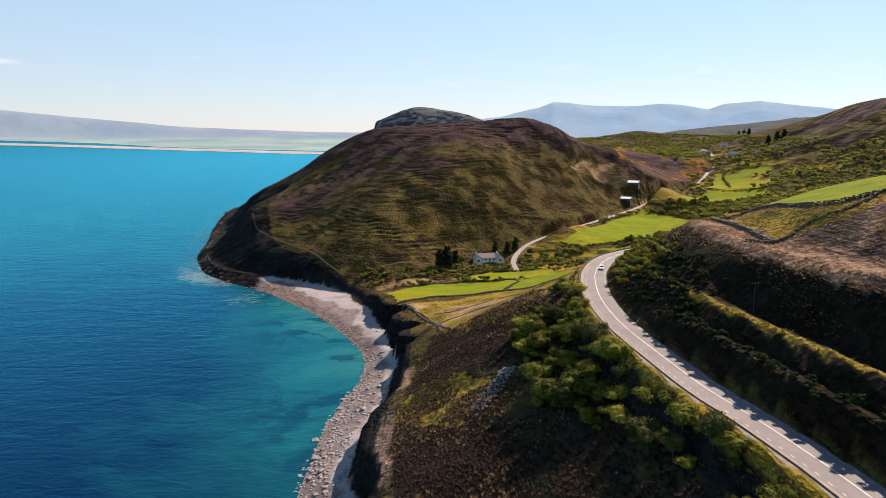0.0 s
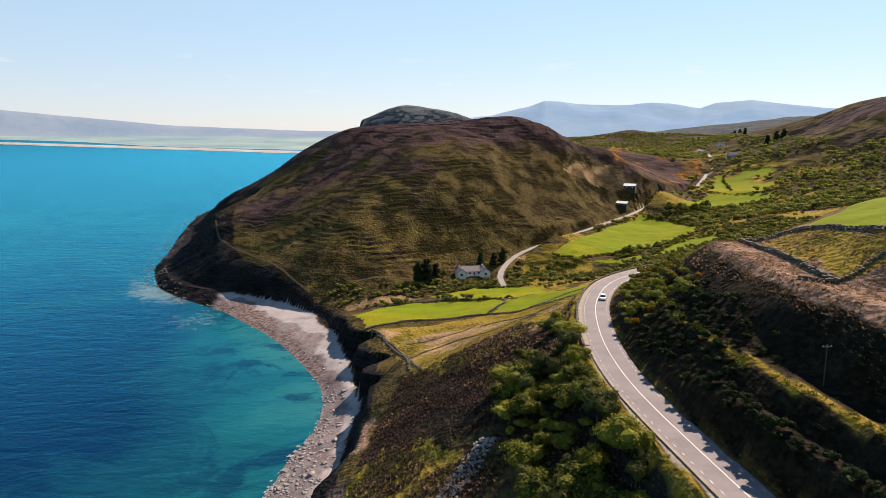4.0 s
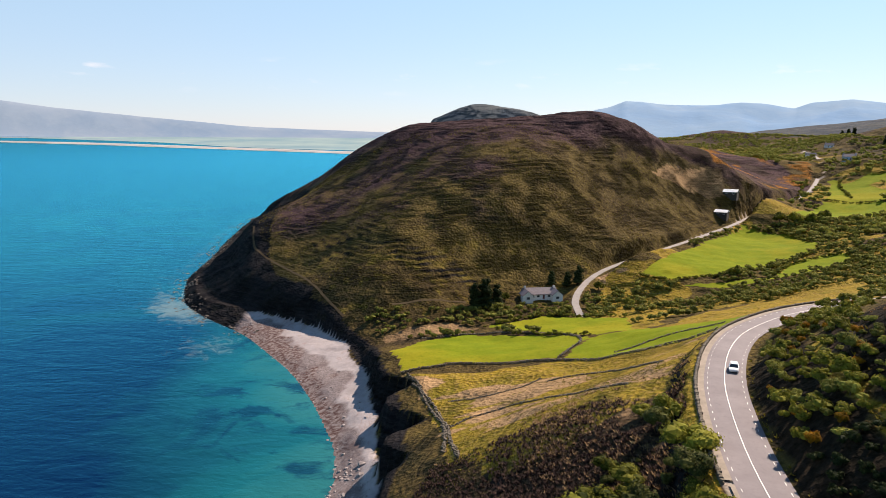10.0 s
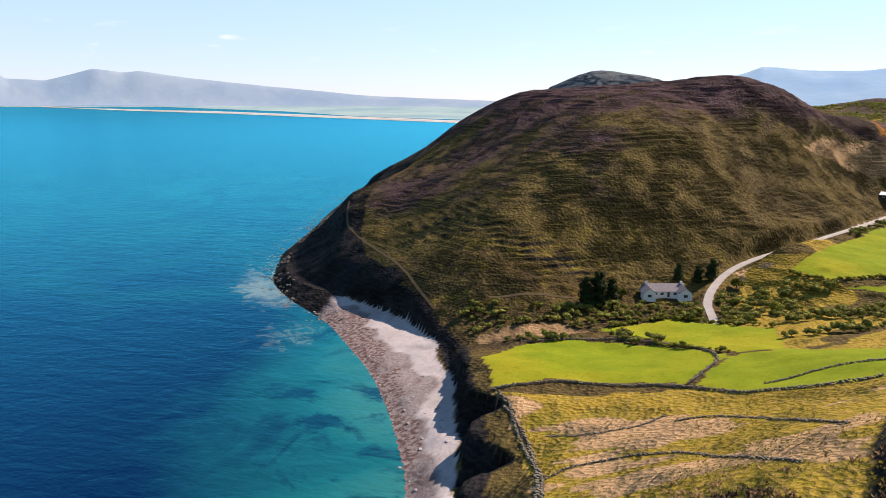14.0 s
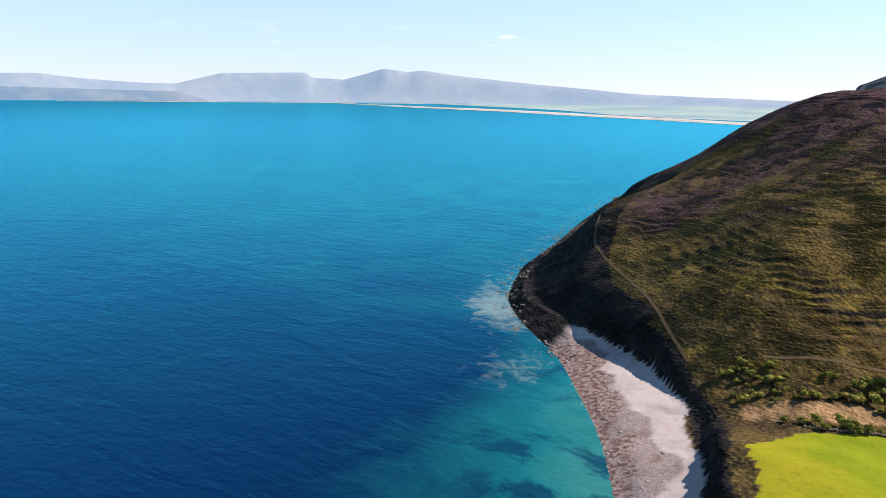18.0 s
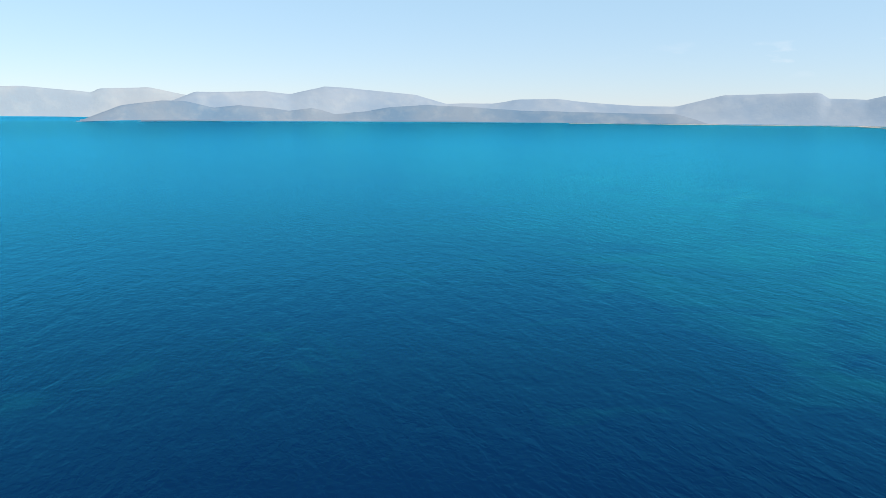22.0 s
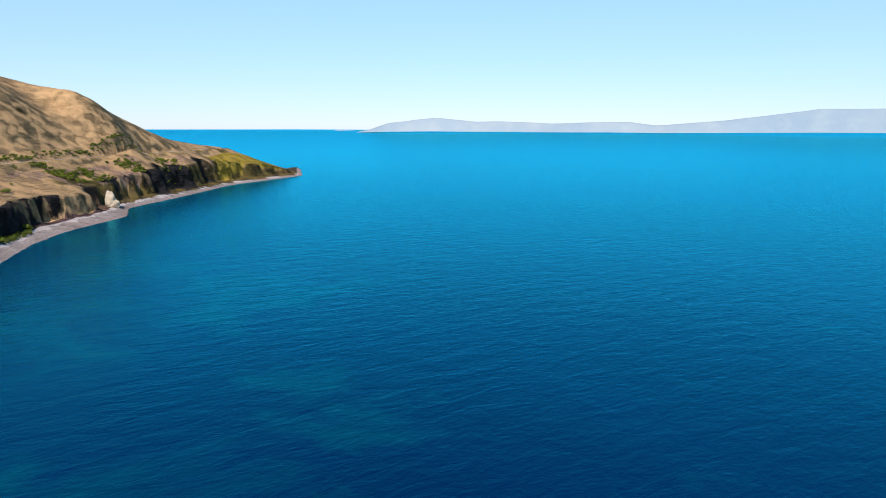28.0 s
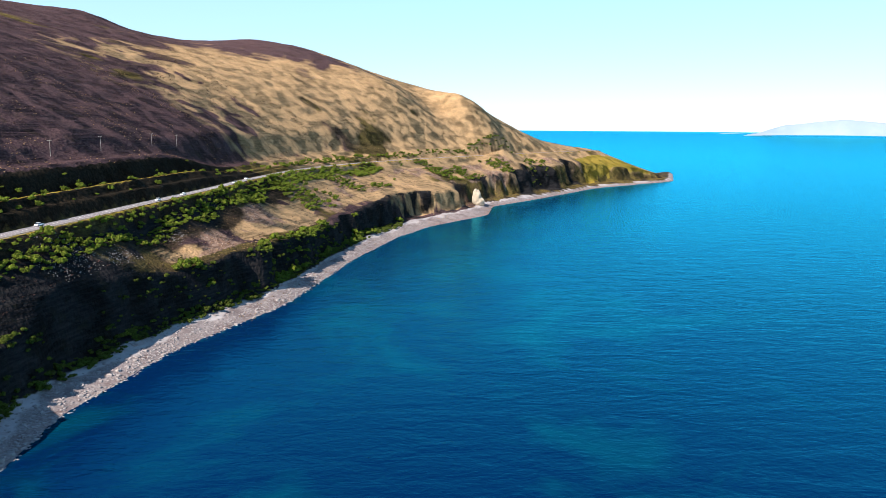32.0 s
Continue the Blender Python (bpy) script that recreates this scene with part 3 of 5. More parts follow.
PASTURES = [[(-395, -985), (-450, -1060), (-520, -1110), (-570, -1100), (-530, -1065), (-470, -1020), (-420, -965)],
            [(-21, 340), (31, 343), (75, 326), (58, 275), (47, 243), (28, 240), (12, 244), (2, 262), (-6, 300), (-16, 332)], [(-15, 196), (-6, 216), (5, 208), (13, 190), (5, 172), (-7, 180)],
            [(78, 300), (92, 345), (70, 372), (110, 410), (170, 440), (150, 380)], [(86, 178), (90, 222), (99, 225), (99, 192), (105, 185), (125, 182), (120, 174), (100, 172)]]
STRAWS = [[(-20, -430), (-20, -505), (-60, -550), (-153, -600), (-140, -575), (-66, -450), (-40, -400)], [(-30, -290), (-14, -250), (2, -270), (-6, -350), (-40, -400), (-45, -350)],
          [(114, 632), (146, 652), (176, 664), (180, 690), (150, 670), (130, 656)], [(-40, 405), (-8, 418), (0, 412), (-24, 400), (-38, 396)], [(60, 486), (74, 500), (84, 486), (66, 476)]]


FOOTPATH = [(-150, 548, 0), (-139, 516, 0), (-128, 501, 0), (-94, 464, 0), (-70, 432, 0), (-61, 421, 0)]


def inside(poly, x, y):
    out = np.zeros(x.shape, bool)
    for (ax, ay), (bx, by) in zip(poly, poly[1:] + poly[:1]):
        cross = (ay > y) != (by > y)
        out ^= cross & (x < (bx - ax) * (y - ay) / (by - ay + 1e-9) + ax)
    return out


def covers(x, y, z, slope):
    """How much of each kind of cover lies at a place, from 0 to 1, painted haze and shade included."""
    d = inland(x, y)
    across, tall, run = beside(ROAD, x, y, 60.0)
    wx, wy = x + fbm(x, y, 10, 71) * 3, y + fbm(x, y, 10, 75) * 3
    big, mid = fbm(x, y, 150, 5), fbm(x, y, 45, 6)
    c = {}
    field = np.zeros(x.shape, bool)
    for poly in FIELDS.values():
        field |= inside(poly, x + fbm(x, y, 12, 77) * 1.2, y + fbm(x, y, 12, 78) * 1.2)
    pasture, straw = np.zeros(x.shape, bool), np.zeros(x.shape, bool)
    for poly in PASTURES:
        pasture |= inside(poly, wx, wy)
    for poly in STRAWS:
        straw |= inside(poly, wx, wy)
    dry = np.where((y > 240) & (y < 350) & (x < 90), smooth(0.02, 0.16, fbm(x * 0.5, y * 1.3, 24, 109, 4) + 0.05 * smooth(300, 270, y)), 0)
    straw = np.where(dry * pasture > 0.3, True, straw)
    grazed, pasture = pasture, pasture * (1 - 0.8 * dry)
    patch = (x > 225) & (y > 1000) & (y < 2600) & (fbm(x * 1.4, y * 0.7, 130, 91, 2) > 0.14)
    c["field"] = np.maximum(field * 1.0, patch * (np.abs(fbm(x, y, 60, 93)) < 0.2) * smooth(60, 20, z - 40) * 0.9)
    west = np.where(across < 4, smooth(-380, -440, y), smooth(-400, -520, y + 0.4 * (x - 20) + mid * 170 + big * 120) * smooth(205, 165, z + mid * 60))
    c["straw"] = np.maximum(straw * 1.0, np.clip(west * smooth(-0.14, 0.06, 0.16 + 0.16 * smooth(-520, -700, y) + mid * 0.8 + big * 0.5) * (d > 30), 0, 1) * 0.95)
    under = (across < -20) & (d > 30) & (y < -60)
    c["straw"] = np.maximum(c["straw"], under * smooth(-0.10, 0.12, fbm(x, y, 34, 83) + 0.02) * 0.9)
    c["bracken"] = ((across > 28.5) | (x > 90)) * (y > -80) * (y < 256) * (x < 230) * smooth(-0.32, -0.05, fbm(x, y, 34, 83)) + under * smooth(0.0, 0.2, fbm(x, y, 22, 85)) * 0.8
    hill = (y > 420) & (x < 300)
    # heather on tops and flanks; the hill's seaward shade is put in with it
    c["heather"] = np.clip(np.where(y < 0, smooth(-0.75, -0.35, big * 0.8 + mid * 0.7) * (across > 27) * (1 - 0.75 * smooth(-560, -760, y) * smooth(200, 150, z + mid * 40)), 0) + np.where(hill, smooth(62, 108, z + mid * 45 + big * 30 + np.abs(x - 10) * 0.24), 0)
                           + np.where((x > 70) & (y > 20) & (y < 245), smooth(-0.2, 0.05, mid + 0.12), 0) + np.where((x > 400) & (y > 600), smooth(86, 100, z + mid * 40) * smooth(-0.25, 0.05, big + mid * 0.6), 0) + under * smooth(-0.2, 0.1, mid), 0, 1)
    c["pasture"] = np.clip(pasture * 1.0 + ((across > 14.4) & (across < 16.4) & (y > -420) & (y < 250)) * 0.9 + (x > np.interp(y, [330, 430, 490, 575, 640, 700, 760, 900], [60, 52, 66, 131, 178, 228, 274, 344])) * (y > 330) * (y < 1500) * smooth(82, 60, z) * smooth(-0.12, 0.05, mid + 0.05) * 0.85 + ((across < -4.6) & (across > np.where(y < 40, -6.6, -9)) & (y < 262)) * 0.8 + (hill & (z < 40)) * 0.35 * smooth(-0.1, 0.2, mid), 0, 1)
    slope_scrub = (x < 60) & (across < -4) & (y > -420) & (y < 262) & (d > 12) 
    c["scrub"] = np.clip(slope_scrub * (0.75 + mid) * np.maximum(smooth(-60, 0, y + mid * 60), np.maximum(smooth(-30, -18, across + mid * 16), smooth(30, 22, d + mid * 16))) + 0
                         + ((x > 90) & (y > 430) & ~field) * smooth(-0.2, 0.15, mid - 0.05) * 0.6 + ((y > 385) & (y < 460) & (x < 60) & ~field & ~grazed) * 0.5, 0, 1)
    # painted shade on both cut faces, left off the lip between them
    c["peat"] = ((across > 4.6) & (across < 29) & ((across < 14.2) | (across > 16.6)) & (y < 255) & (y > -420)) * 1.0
    c["gorse"] = np.clip(smooth(0.0, 0.2, fbm(x, y, 40, 95) + 0.1) * inside([(172, 690), (225, 722), (278, 785), (318, 866), (358, 966), (350, 1250), (240, 1100), (170, 820)], x, y), 0, 1)
    width, face = curve(BEACH, y), curve(FACE, y)
    turf = smooth(-470, -560, y) * smooth(-0.25, -0.05, fbm(x, y, 26, 107))
    # rock also covers the foot shelf, painting the cliff's cast shade there
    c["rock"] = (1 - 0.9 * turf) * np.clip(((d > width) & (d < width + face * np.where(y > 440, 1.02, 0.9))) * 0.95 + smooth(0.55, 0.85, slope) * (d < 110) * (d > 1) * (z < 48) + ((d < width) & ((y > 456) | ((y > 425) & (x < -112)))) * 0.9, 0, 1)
    c["shingle"] = smooth(width + 1.5, width - 0.5, d + fbm(x, y, 14, 99) * 3) * (y < 456) * np.where(y > 425, smooth(-126, -112, x), 1) * smooth(6.0, 5.0, z) * smooth(0.75, 0.5, slope)
    c["weed"] = np.clip(c["shingle"] * smooth(0.72, 0.45, d / np.maximum(width, 1) + fbm(x, y, 16, 101) * 0.9) * smooth(300, 345, y) * smooth(445, 425, y) + c["shingle"] * smooth(0.45, 0.2, d / np.maximum(width, 1)) * 0.42, 0, 1)
    cove = smooth(315, 350, y) * smooth(456, 440, y)
    c["sand"] = c["shingle"] * smooth(0.62 - 0.12 * cove, 0.80 - 0.12 * cove, d / np.maximum(width, 1) + fbm(x, y, 18, 103) * 0.5)
    lane, lane_z, _ = beside(SIDE_LANE, x, y, 12.0)
    c["gravel"] = np.clip(smooth(1.9, 1.2, np.abs(lane)) + smooth(5.6, 4.6, -across) * (across < 0) * smooth(-300, -100, y), 0, 1)
    # painted haze grows with distance to the east
    c["far_haze"] = np.where(x < 230, smooth(900, 1250, y), smooth(1500, 2400, y) * 0.7)
    return c


def steps(*spans):
    return np.concatenate([np.arange(a, b, s) for a, b, s in spans])


def sheet(name, xs, ys, zs, material, values=None, smooth_faces=True):
    """A mesh over a rectangular lattice of places, with named values on its vertices."""
    nx, ny = len(xs), len(ys)
    gx, gy = np.meshgrid(xs, ys)
    me = bpy.data.meshes.new(name)
    me.vertices.add(nx * ny)
    me.vertices.foreach_set("co", np.stack([gx, gy, zs], -1).astype(np.float32).ravel())
    i = (np.arange(ny - 1)[:, None] * nx + np.arange(nx - 1)).ravel()
    quads = np.stack([i, i + 1, i + nx + 1, i + nx], 1).astype(np.int32)
    fill_faces(me, quads, smooth_faces)
    for key, v in (values or {}).items():
        me.attributes.new(key, "FLOAT", "POINT").data.foreach_set("value", v.astype(np.float32).ravel())
    me.materials.append(material)
    return new(name, me)


def fill_faces(me, faces, smooth_faces=True):
    n, k = faces.shape
    me.loops.add(n * k)
    me.loops.foreach_set("vertex_index", faces.ravel())
    me.polygons.add(n)
    me.polygons.foreach_set("loop_start", np.arange(0, n * k, k, dtype=np.int32))
    me.polygons.foreach_set("use_smooth", np.full(n, smooth_faces))
    me.update(calc_edges=True)


GX = steps((-700, -260, 9), (-260, -145, 2.3), (-145, -80, 1.4), (-80, 130, 1.6), (130, 320, 4.5), (320, 700, 12), (700, 1500, 40))
GY = steps((-1290, -620, 6.5), (-620, -320, 3.2), (-320, -60, 2.2), (-60, 110, 3.0), (110, 440, 1.9), (440, 680, 1.3), (680, 760, 4), (760, 1100, 9), (1100, 2960, 32))
MX, MY = np.meshgrid(GX, GY)
MZ = ground_height(MX, MY)
SLOPE_OF = np.hypot(np.gradient(MZ, GY, axis=0), np.gradient(MZ, GX, axis=1))
ground = tagged(sheet("ground", GX, GY, MZ, GROUND, covers(MX, MY, MZ, SLOPE_OF)), "rough coastal hillside of heather, pasture, cliff and shingle", "ground", kind="structure")


def height_at(x, y):
    return float(ground_height(np.array([float(x)]), np.array([float(y)]))[0])


def on_ground(x, y):
    """Height of the ground's mesh at places."""
    x, y = np.asarray(x, float), np.asarray(y, float)
    i, j = np.clip(np.searchsorted(GX, x) - 1, 0, len(GX) - 2), np.clip(np.searchsorted(GY, y) - 1, 0, len(GY) - 2)
    u, v = (x - GX[i]) / (GX[i + 1] - GX[i]), (y - GY[j]) / (GY[j + 1] - GY[j])
    return (MZ[j, i] * (1 - u) + MZ[j, i + 1] * u) * (1 - v) + (MZ[j + 1, i] * (1 - u) + MZ[j + 1, i + 1] * u) * v


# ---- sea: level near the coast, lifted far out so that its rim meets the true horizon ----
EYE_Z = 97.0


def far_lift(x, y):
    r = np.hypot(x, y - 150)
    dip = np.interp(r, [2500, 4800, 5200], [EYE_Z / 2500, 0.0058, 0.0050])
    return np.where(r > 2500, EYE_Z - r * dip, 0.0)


SX = steps((-4700, -900, 100), (-900, -320, 20), (-320, 60, 5), (60, 320, 20), (320, 4800, 160))
SY = steps((-4600, -1300, 110), (-1300, -420, 16), (-420, 700, 5), (700, 1400, 20), (1400, 4900, 110))
QX, QY = np.meshgrid(SX, SY)
off = -inland(QX, np.clip(QY, -1300, 3000))
bay = np.interp(QY, [-1200, -700, -420, -250, -60, 60, 180, 280, 380, 440, 470, 540, 700], [0.15, 0.16, 0.16, 0.14, 0.12, 0.14, 0.45, 0.9, 0.98, 0.78, 0.6, 0.5, 0.4])
reach = np.interp(QY, [-700, -300, -60, 150, 300, 400, 470, 600], [45, 60, 60, 66, 92, 92, 62, 50])
shelf = 0.14 * smooth(8, 60, off) * smooth(300, 120, off) * smooth(70, -20, QY) * smooth(-900, -500, QY)
kelp = np.exp(-((QX + 152) / 40) ** 2 - ((QY - 405) / 60) ** 2) + 0.15 * np.exp(-((QX + 110) / 34) ** 2 - ((QY - 270) / 40) ** 2)
shoal = np.maximum(np.maximum(np.clip(1.05 - off / reach, 0, 1) * bay, shelf), 0.72 * smooth(260, 800, QY)) - 0.75 * kelp
surf = np.clip(1.0 - np.abs(off) / np.interp(QY, [-300, 200, 400, 440, 500, 600, 900], [3.0, 2.5, 3.0, 14, 22, 18, 10]), 0, 1) * np.interp(QY, [-1200, -300, 100, 400, 440, 480, 600, 900], [0.55, 0.6, 0.5, 0.55, 0.72, 0.74, 0.7, 0.5])
reef = np.exp(-((QX + 150) / 34) ** 2 - ((QY - 470) / 38) ** 2) + 0.8 * np.exp(-((QX + 120) / 22) ** 2 - ((QY - 405) / 26) ** 2) + 0.7 * np.clip(1 - np.abs(off - 12) / 20, 0, 1) * smooth(430, 480, QY) * (1 - smooth(800, 950, QY))
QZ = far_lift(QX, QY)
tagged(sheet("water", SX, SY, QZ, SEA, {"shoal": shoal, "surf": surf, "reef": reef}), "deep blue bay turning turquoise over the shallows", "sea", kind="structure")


# ---- distance: mountains across the bay, sandbars, the hills inland ----
def far_range(name, skyline, start, peak, back, material, label, low=0.0, seed=1, rugged=0.25, az_step=0.25):
    """A range of hills far off, on a fan of bearings (degrees to the left of east) and distances."""
    line = np.array(sorted(skyline), float)
    az = np.arange(line[0, 0], line[-1, 0] + 0.01, az_step)
    top = EYE_Z + peak * np.tan(np.radians(np.interp(az, line[:, 0], line[:, 1])))
    top = top + noise2(az * 40, az * 0, 60, seed) * 4
    rows = np.linspace(start, back, 22)
    A, R = np.meshgrid(np.radians(az), rows)
    X, Y = -np.sin(A) * R, np.cos(A) * R + 150
    foot = far_lift(X, Y) + low
    rise = np.where(R < peak, smooth(start - 30, peak, R) ** 1.2, 1 - 0.5 * (R - peak) / (back - peak))
    Z = foot + (np.maximum(top[None], foot) - foot) * np.clip(rise * (1 + rugged * fbm(X, Y, 330, seed + 3, 4) * np.sin(np.pi * np.clip((R - start) / (peak - start), 0, 1))), 0, 1.02)
    me = bpy.data.meshes.new(name)
    me.vertices.add(Z.size)
    me.vertices.foreach_set("co", np.stack([X, Y, Z], -1).astype(np.float32).ravel())
    n = len(az)
    i = (np.arange(len(rows) - 1)[:, None] * n + np.arange(n - 1)).ravel()
    fill_faces(me, np.stack([i, i + n, i + n + 1, i + 1], 1).astype(np.int32))
    me.materials.append(material)
    return tagged(new(name, me), label, "mountains", kind="structure")


BAY_SKYLINE = [(97.5, -1.2), (95.4, 0.5), (92.9, 1.5), (90.9, 1.5), (87.8, 1.63), (85.9, 1.4), (83.2, 2.02), (79.7, 1.81), (76.0, 1.46), (73.7, 0.80), (70, 0.85), (68.2, 1.13), (65.3, 1.17), (62.4, 0.89),
               (58.4, 0.66), (56.1, 0.64), (52.8, 1.48), (46.6, 1.59), (46.0, 1.2), (43.7, 1.1), (40.6, 1.94), (38.7, 1.71), (37.6, 1.87), (34.4, 1.42), (29.4, 0.97), (25.9, 0.65), (21.5, 0.25), (16, 0.0), (10, -0.15), (0, -0.2)]
WEST_SKYLINE = [(154, -1.0), (151, -0.3), (149.4, 0.25), (145.6, 0.66), (142.3, 0.38), (140.6, 0.42), (139.4, 0.39), (136.4, 0.25), (133, 0.33), (130.4, 0.35), (128.3, 0.12), (123.5, 0.47), (120, 0.92), (117.3, 1.26), (112.7, 1.24), (109.1, 1.68),
                (106.9, 1.59), (104.4, 1.71), (101.6, 1.48), (99.9, 1.34), (99.4, 1.64), (96.1, 1.79), (93.0, 1.2), (90, -1.0)]
EAST_SKYLINE = [(7, -1.1), (5, -0.23), (2, 0.37), (-4.7, 1.13), (-7.9, 1.93), (-9.0, 2.33), (-12.2, 2.02), (-16.1, 2.01), (-17.7, 2.09), (-21, 1.7), (-22.1, 2.1), (-24.6, 2.32), (-27, 2.06), (-29.5, 1.72), (-33, 1.57), (-45, 1.67)]
FRONT_SKYLINE = [(102, -1.2), (100.2, -0.4), (98.1, 0.48), (95.2, 0.85), (93.6, 0.80), (91.6, 0.34), (89.7, 0.58), (87.4, 0.41), (86, 0.17), (84.2, 0.4), (82.5, 0.0), (80, 0.15), (78, 0.5), (75, 0.7), (71, 0.5), (68, 0.3), (62, 0.15), (56, 0.05), (51, -1.2)]
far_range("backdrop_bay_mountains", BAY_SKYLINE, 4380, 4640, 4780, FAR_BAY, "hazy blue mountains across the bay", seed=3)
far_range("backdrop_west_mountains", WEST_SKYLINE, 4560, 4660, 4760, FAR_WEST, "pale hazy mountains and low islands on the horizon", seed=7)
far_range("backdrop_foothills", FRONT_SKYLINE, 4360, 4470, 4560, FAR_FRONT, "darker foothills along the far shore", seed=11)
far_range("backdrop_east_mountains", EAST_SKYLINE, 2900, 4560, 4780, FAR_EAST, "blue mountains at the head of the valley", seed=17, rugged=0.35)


def far_flat(name, edge, depth, material, label, rise):
    """A low strip of land along bearings and distances."""
    line = np.array(sorted(edge), float)
    az = np.arange(line[0, 0], line[-1, 0], 0.12)
    near = np.interp(az, line[:, 0], line[:, 1])
    wide = np.interp(az, line[:, 0], depth)
    rows = np.linspace(0, 1, 7)
    A, S = np.meshgrid(np.radians(az), rows)
    R = near[None] + S * wide[None] + noise2(np.degrees(A) * 60, S * 50, 40, 5) * 14
    X, Y = -np.sin(A) * R, np.cos(A) * R + 150
    Z = far_lift(X, Y) + rise * np.sin(np.pi * (0.06 + 0.88 * S)) + noise2(X, Y, 60, 9) * rise * 0.7 * np.sin(np.pi * S)
    me = bpy.data.meshes.new(name)
    me.vertices.add(Z.size)
    me.vertices.foreach_set("co", np.stack([X, Y, Z], -1).astype(np.float32).ravel())
    n = len(az)
    i = (np.arange(6)[:, None] * n + np.arange(n - 1)).ravel()
    fill_faces(me, np.stack([i, i + n, i + n + 1, i + 1], 1).astype(np.int32))
    me.materials.append(material)
    return tagged(new(name, me), label, "sandbar", kind="structure")


far_flat("backdrop_sandbar", [(-14, 2650), (8, 2720), (13.4, 2860), (25, 3370), (31, 3680), (38.6, 3990), (44, 4300)], [300, 260, 240, 220, 200, 120, 10], SANDBAR, "long pale sand spit across the bay", 3.0)
far_flat("backdrop_far_beach", [(30, 4350), (42, 4340), (56, 4345), (64, 4352)], [16, 30, 22, 6], SANDBAR, "thin pale beach under the far mountains", 2.0)
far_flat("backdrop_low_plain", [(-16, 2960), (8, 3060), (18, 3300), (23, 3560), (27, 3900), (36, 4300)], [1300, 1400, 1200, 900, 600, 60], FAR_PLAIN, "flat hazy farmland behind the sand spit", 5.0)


# ---- coast road ----
def ribbon(name, line, lo, hi, lift, material, crown=0.0, span=None, dash=None, mat_parent=None, label="", flat_z=True):
    """A strip between two distances across a line (positive to the right of its way), in dashes if asked."""
    rows = resample(line, 1.0)
    tangent = np.gradient(rows[:, :2], axis=0)
    tangent /= np.linalg.norm(tangent, axis=1)[:, None]
    side = np.stack([tangent[:, 1], -tangent[:, 0]], 1)
    bm = bmesh.new()
    k0, k1 = (0, len(rows) - 1) if span is None else (np.searchsorted(rows[:, 1], span[0]), np.searchsorted(rows[:, 1], span[1]) - 1)
    runs = [(k0, k1)] if dash is None else [(k, k + dash[0]) for k in range(k0, k1 - dash[0], dash[0] + dash[1])]
    cuts = [lo + (hi - lo) * s for s in ((0, 0.25, 0.5, 0.75, 1) if hi - lo > 3 else (0, 1))]
    for a, b in runs:
        last = None
        for k in range(a, b + 1):
            now = [bm.verts.new((*(rows[k, :2] + side[k] * c), rows[k, 2] + lift - crown * abs(c))) for c in cuts]
            if last:
                for j in range(len(cuts) - 1):
                    bm.faces.new((last[j], last[j + 1], now[j + 1], now[j]))
            last = now
    me = bpy.data.meshes.new(name)
    bm.to_mesh(me)
    bm.free()
    me.materials.append(material)
    for p in me.polygons:
        p.use_smooth = True
    ob = new(name, me)
    if mat_parent:
        ob.parent = mat_parent
    if label:
        ob["label"] = label
    return ob


road = tagged(ribbon("road", ROAD, -3.7, 3.9, 0.10, ASPHALT, 0.012), "grey two-lane coast road on a ledge above the sea", "road", kind="structure")
ribbon("centre_line", ROAD, -0.07, 0.07, 0.135, PAINT, 0.012, mat_parent=road, label="solid white centre line")
ribbon("edge_line", ROAD, -3.12, -3.04, 0.115, PAINT, 0.012, dash=(1, 2), mat_parent=road, label="dashed white edge line")
ribbon("edge_line", ROAD, 3.10, 3.18, 0.115, PAINT, 0.012, dash=(1, 2), mat_parent=road, label="dashed white edge line")
tagged(ribbon("pavement", ROAD, -4.35, -3.7, 0.13, VERGE, 0.004, span=(-330, 205)), "pale gravel strip beside the road", "verge", kind="structure")
tagged(ribbon("pavement", ROAD, -4.9, -3.7, 0.13, VERGE, 0.004, span=(205, 330)), "wider gravel strip round the bend of the road", "verge", kind="structure")
def trail(name, line, wide, lift, material, label, category):
    """A strip that lies on the ground."""
    rows = resample(line, 1.5)
    tangent = np.gradient(rows[:, :2], axis=0)
    tangent /= np.linalg.norm(tangent, axis=1)[:, None]
    bm = bmesh.new()
    last = None
    for k in range(len(rows)):
        now = []
        for c in (-wide / 2, 0, wide / 2):
            x, y = rows[k, 0] + tangent[k, 1] * c, rows[k, 1] - tangent[k, 0] * c
            now.append(bm.verts.new((x, y, float(on_ground(x, y)) + lift)))
        if last:
            for j in (0, 1):
                bm.faces.new((last[j], last[j + 1], now[j + 1], now[j]))
        last = now
    me = bpy.data.meshes.new(name)
    bm.to_mesh(me)
    bm.free()
    me.materials.append(material)
    return tagged(new(name, me), label, category, kind="structure")


tagged(ribbon("road", SIDE_LANE, -1.7, 1.7, 0.16, LANE), "narrow pale lane climbing the valley", "lane", kind="structure")

EARTH = plain_material("trodden_earth", (0.085, 0.062, 0.036), (0.055, 0.040, 0.024), 3.0, 0.95, 0.02, 0.03)


# ---- plants and stones ----
def slope_at(x, y):
    i, j = np.clip(np.searchsorted(GX, x), 0, len(GX) - 1), np.clip(np.searchsorted(GY, y), 0, len(GY) - 1)
    return SLOPE_OF[j, i]


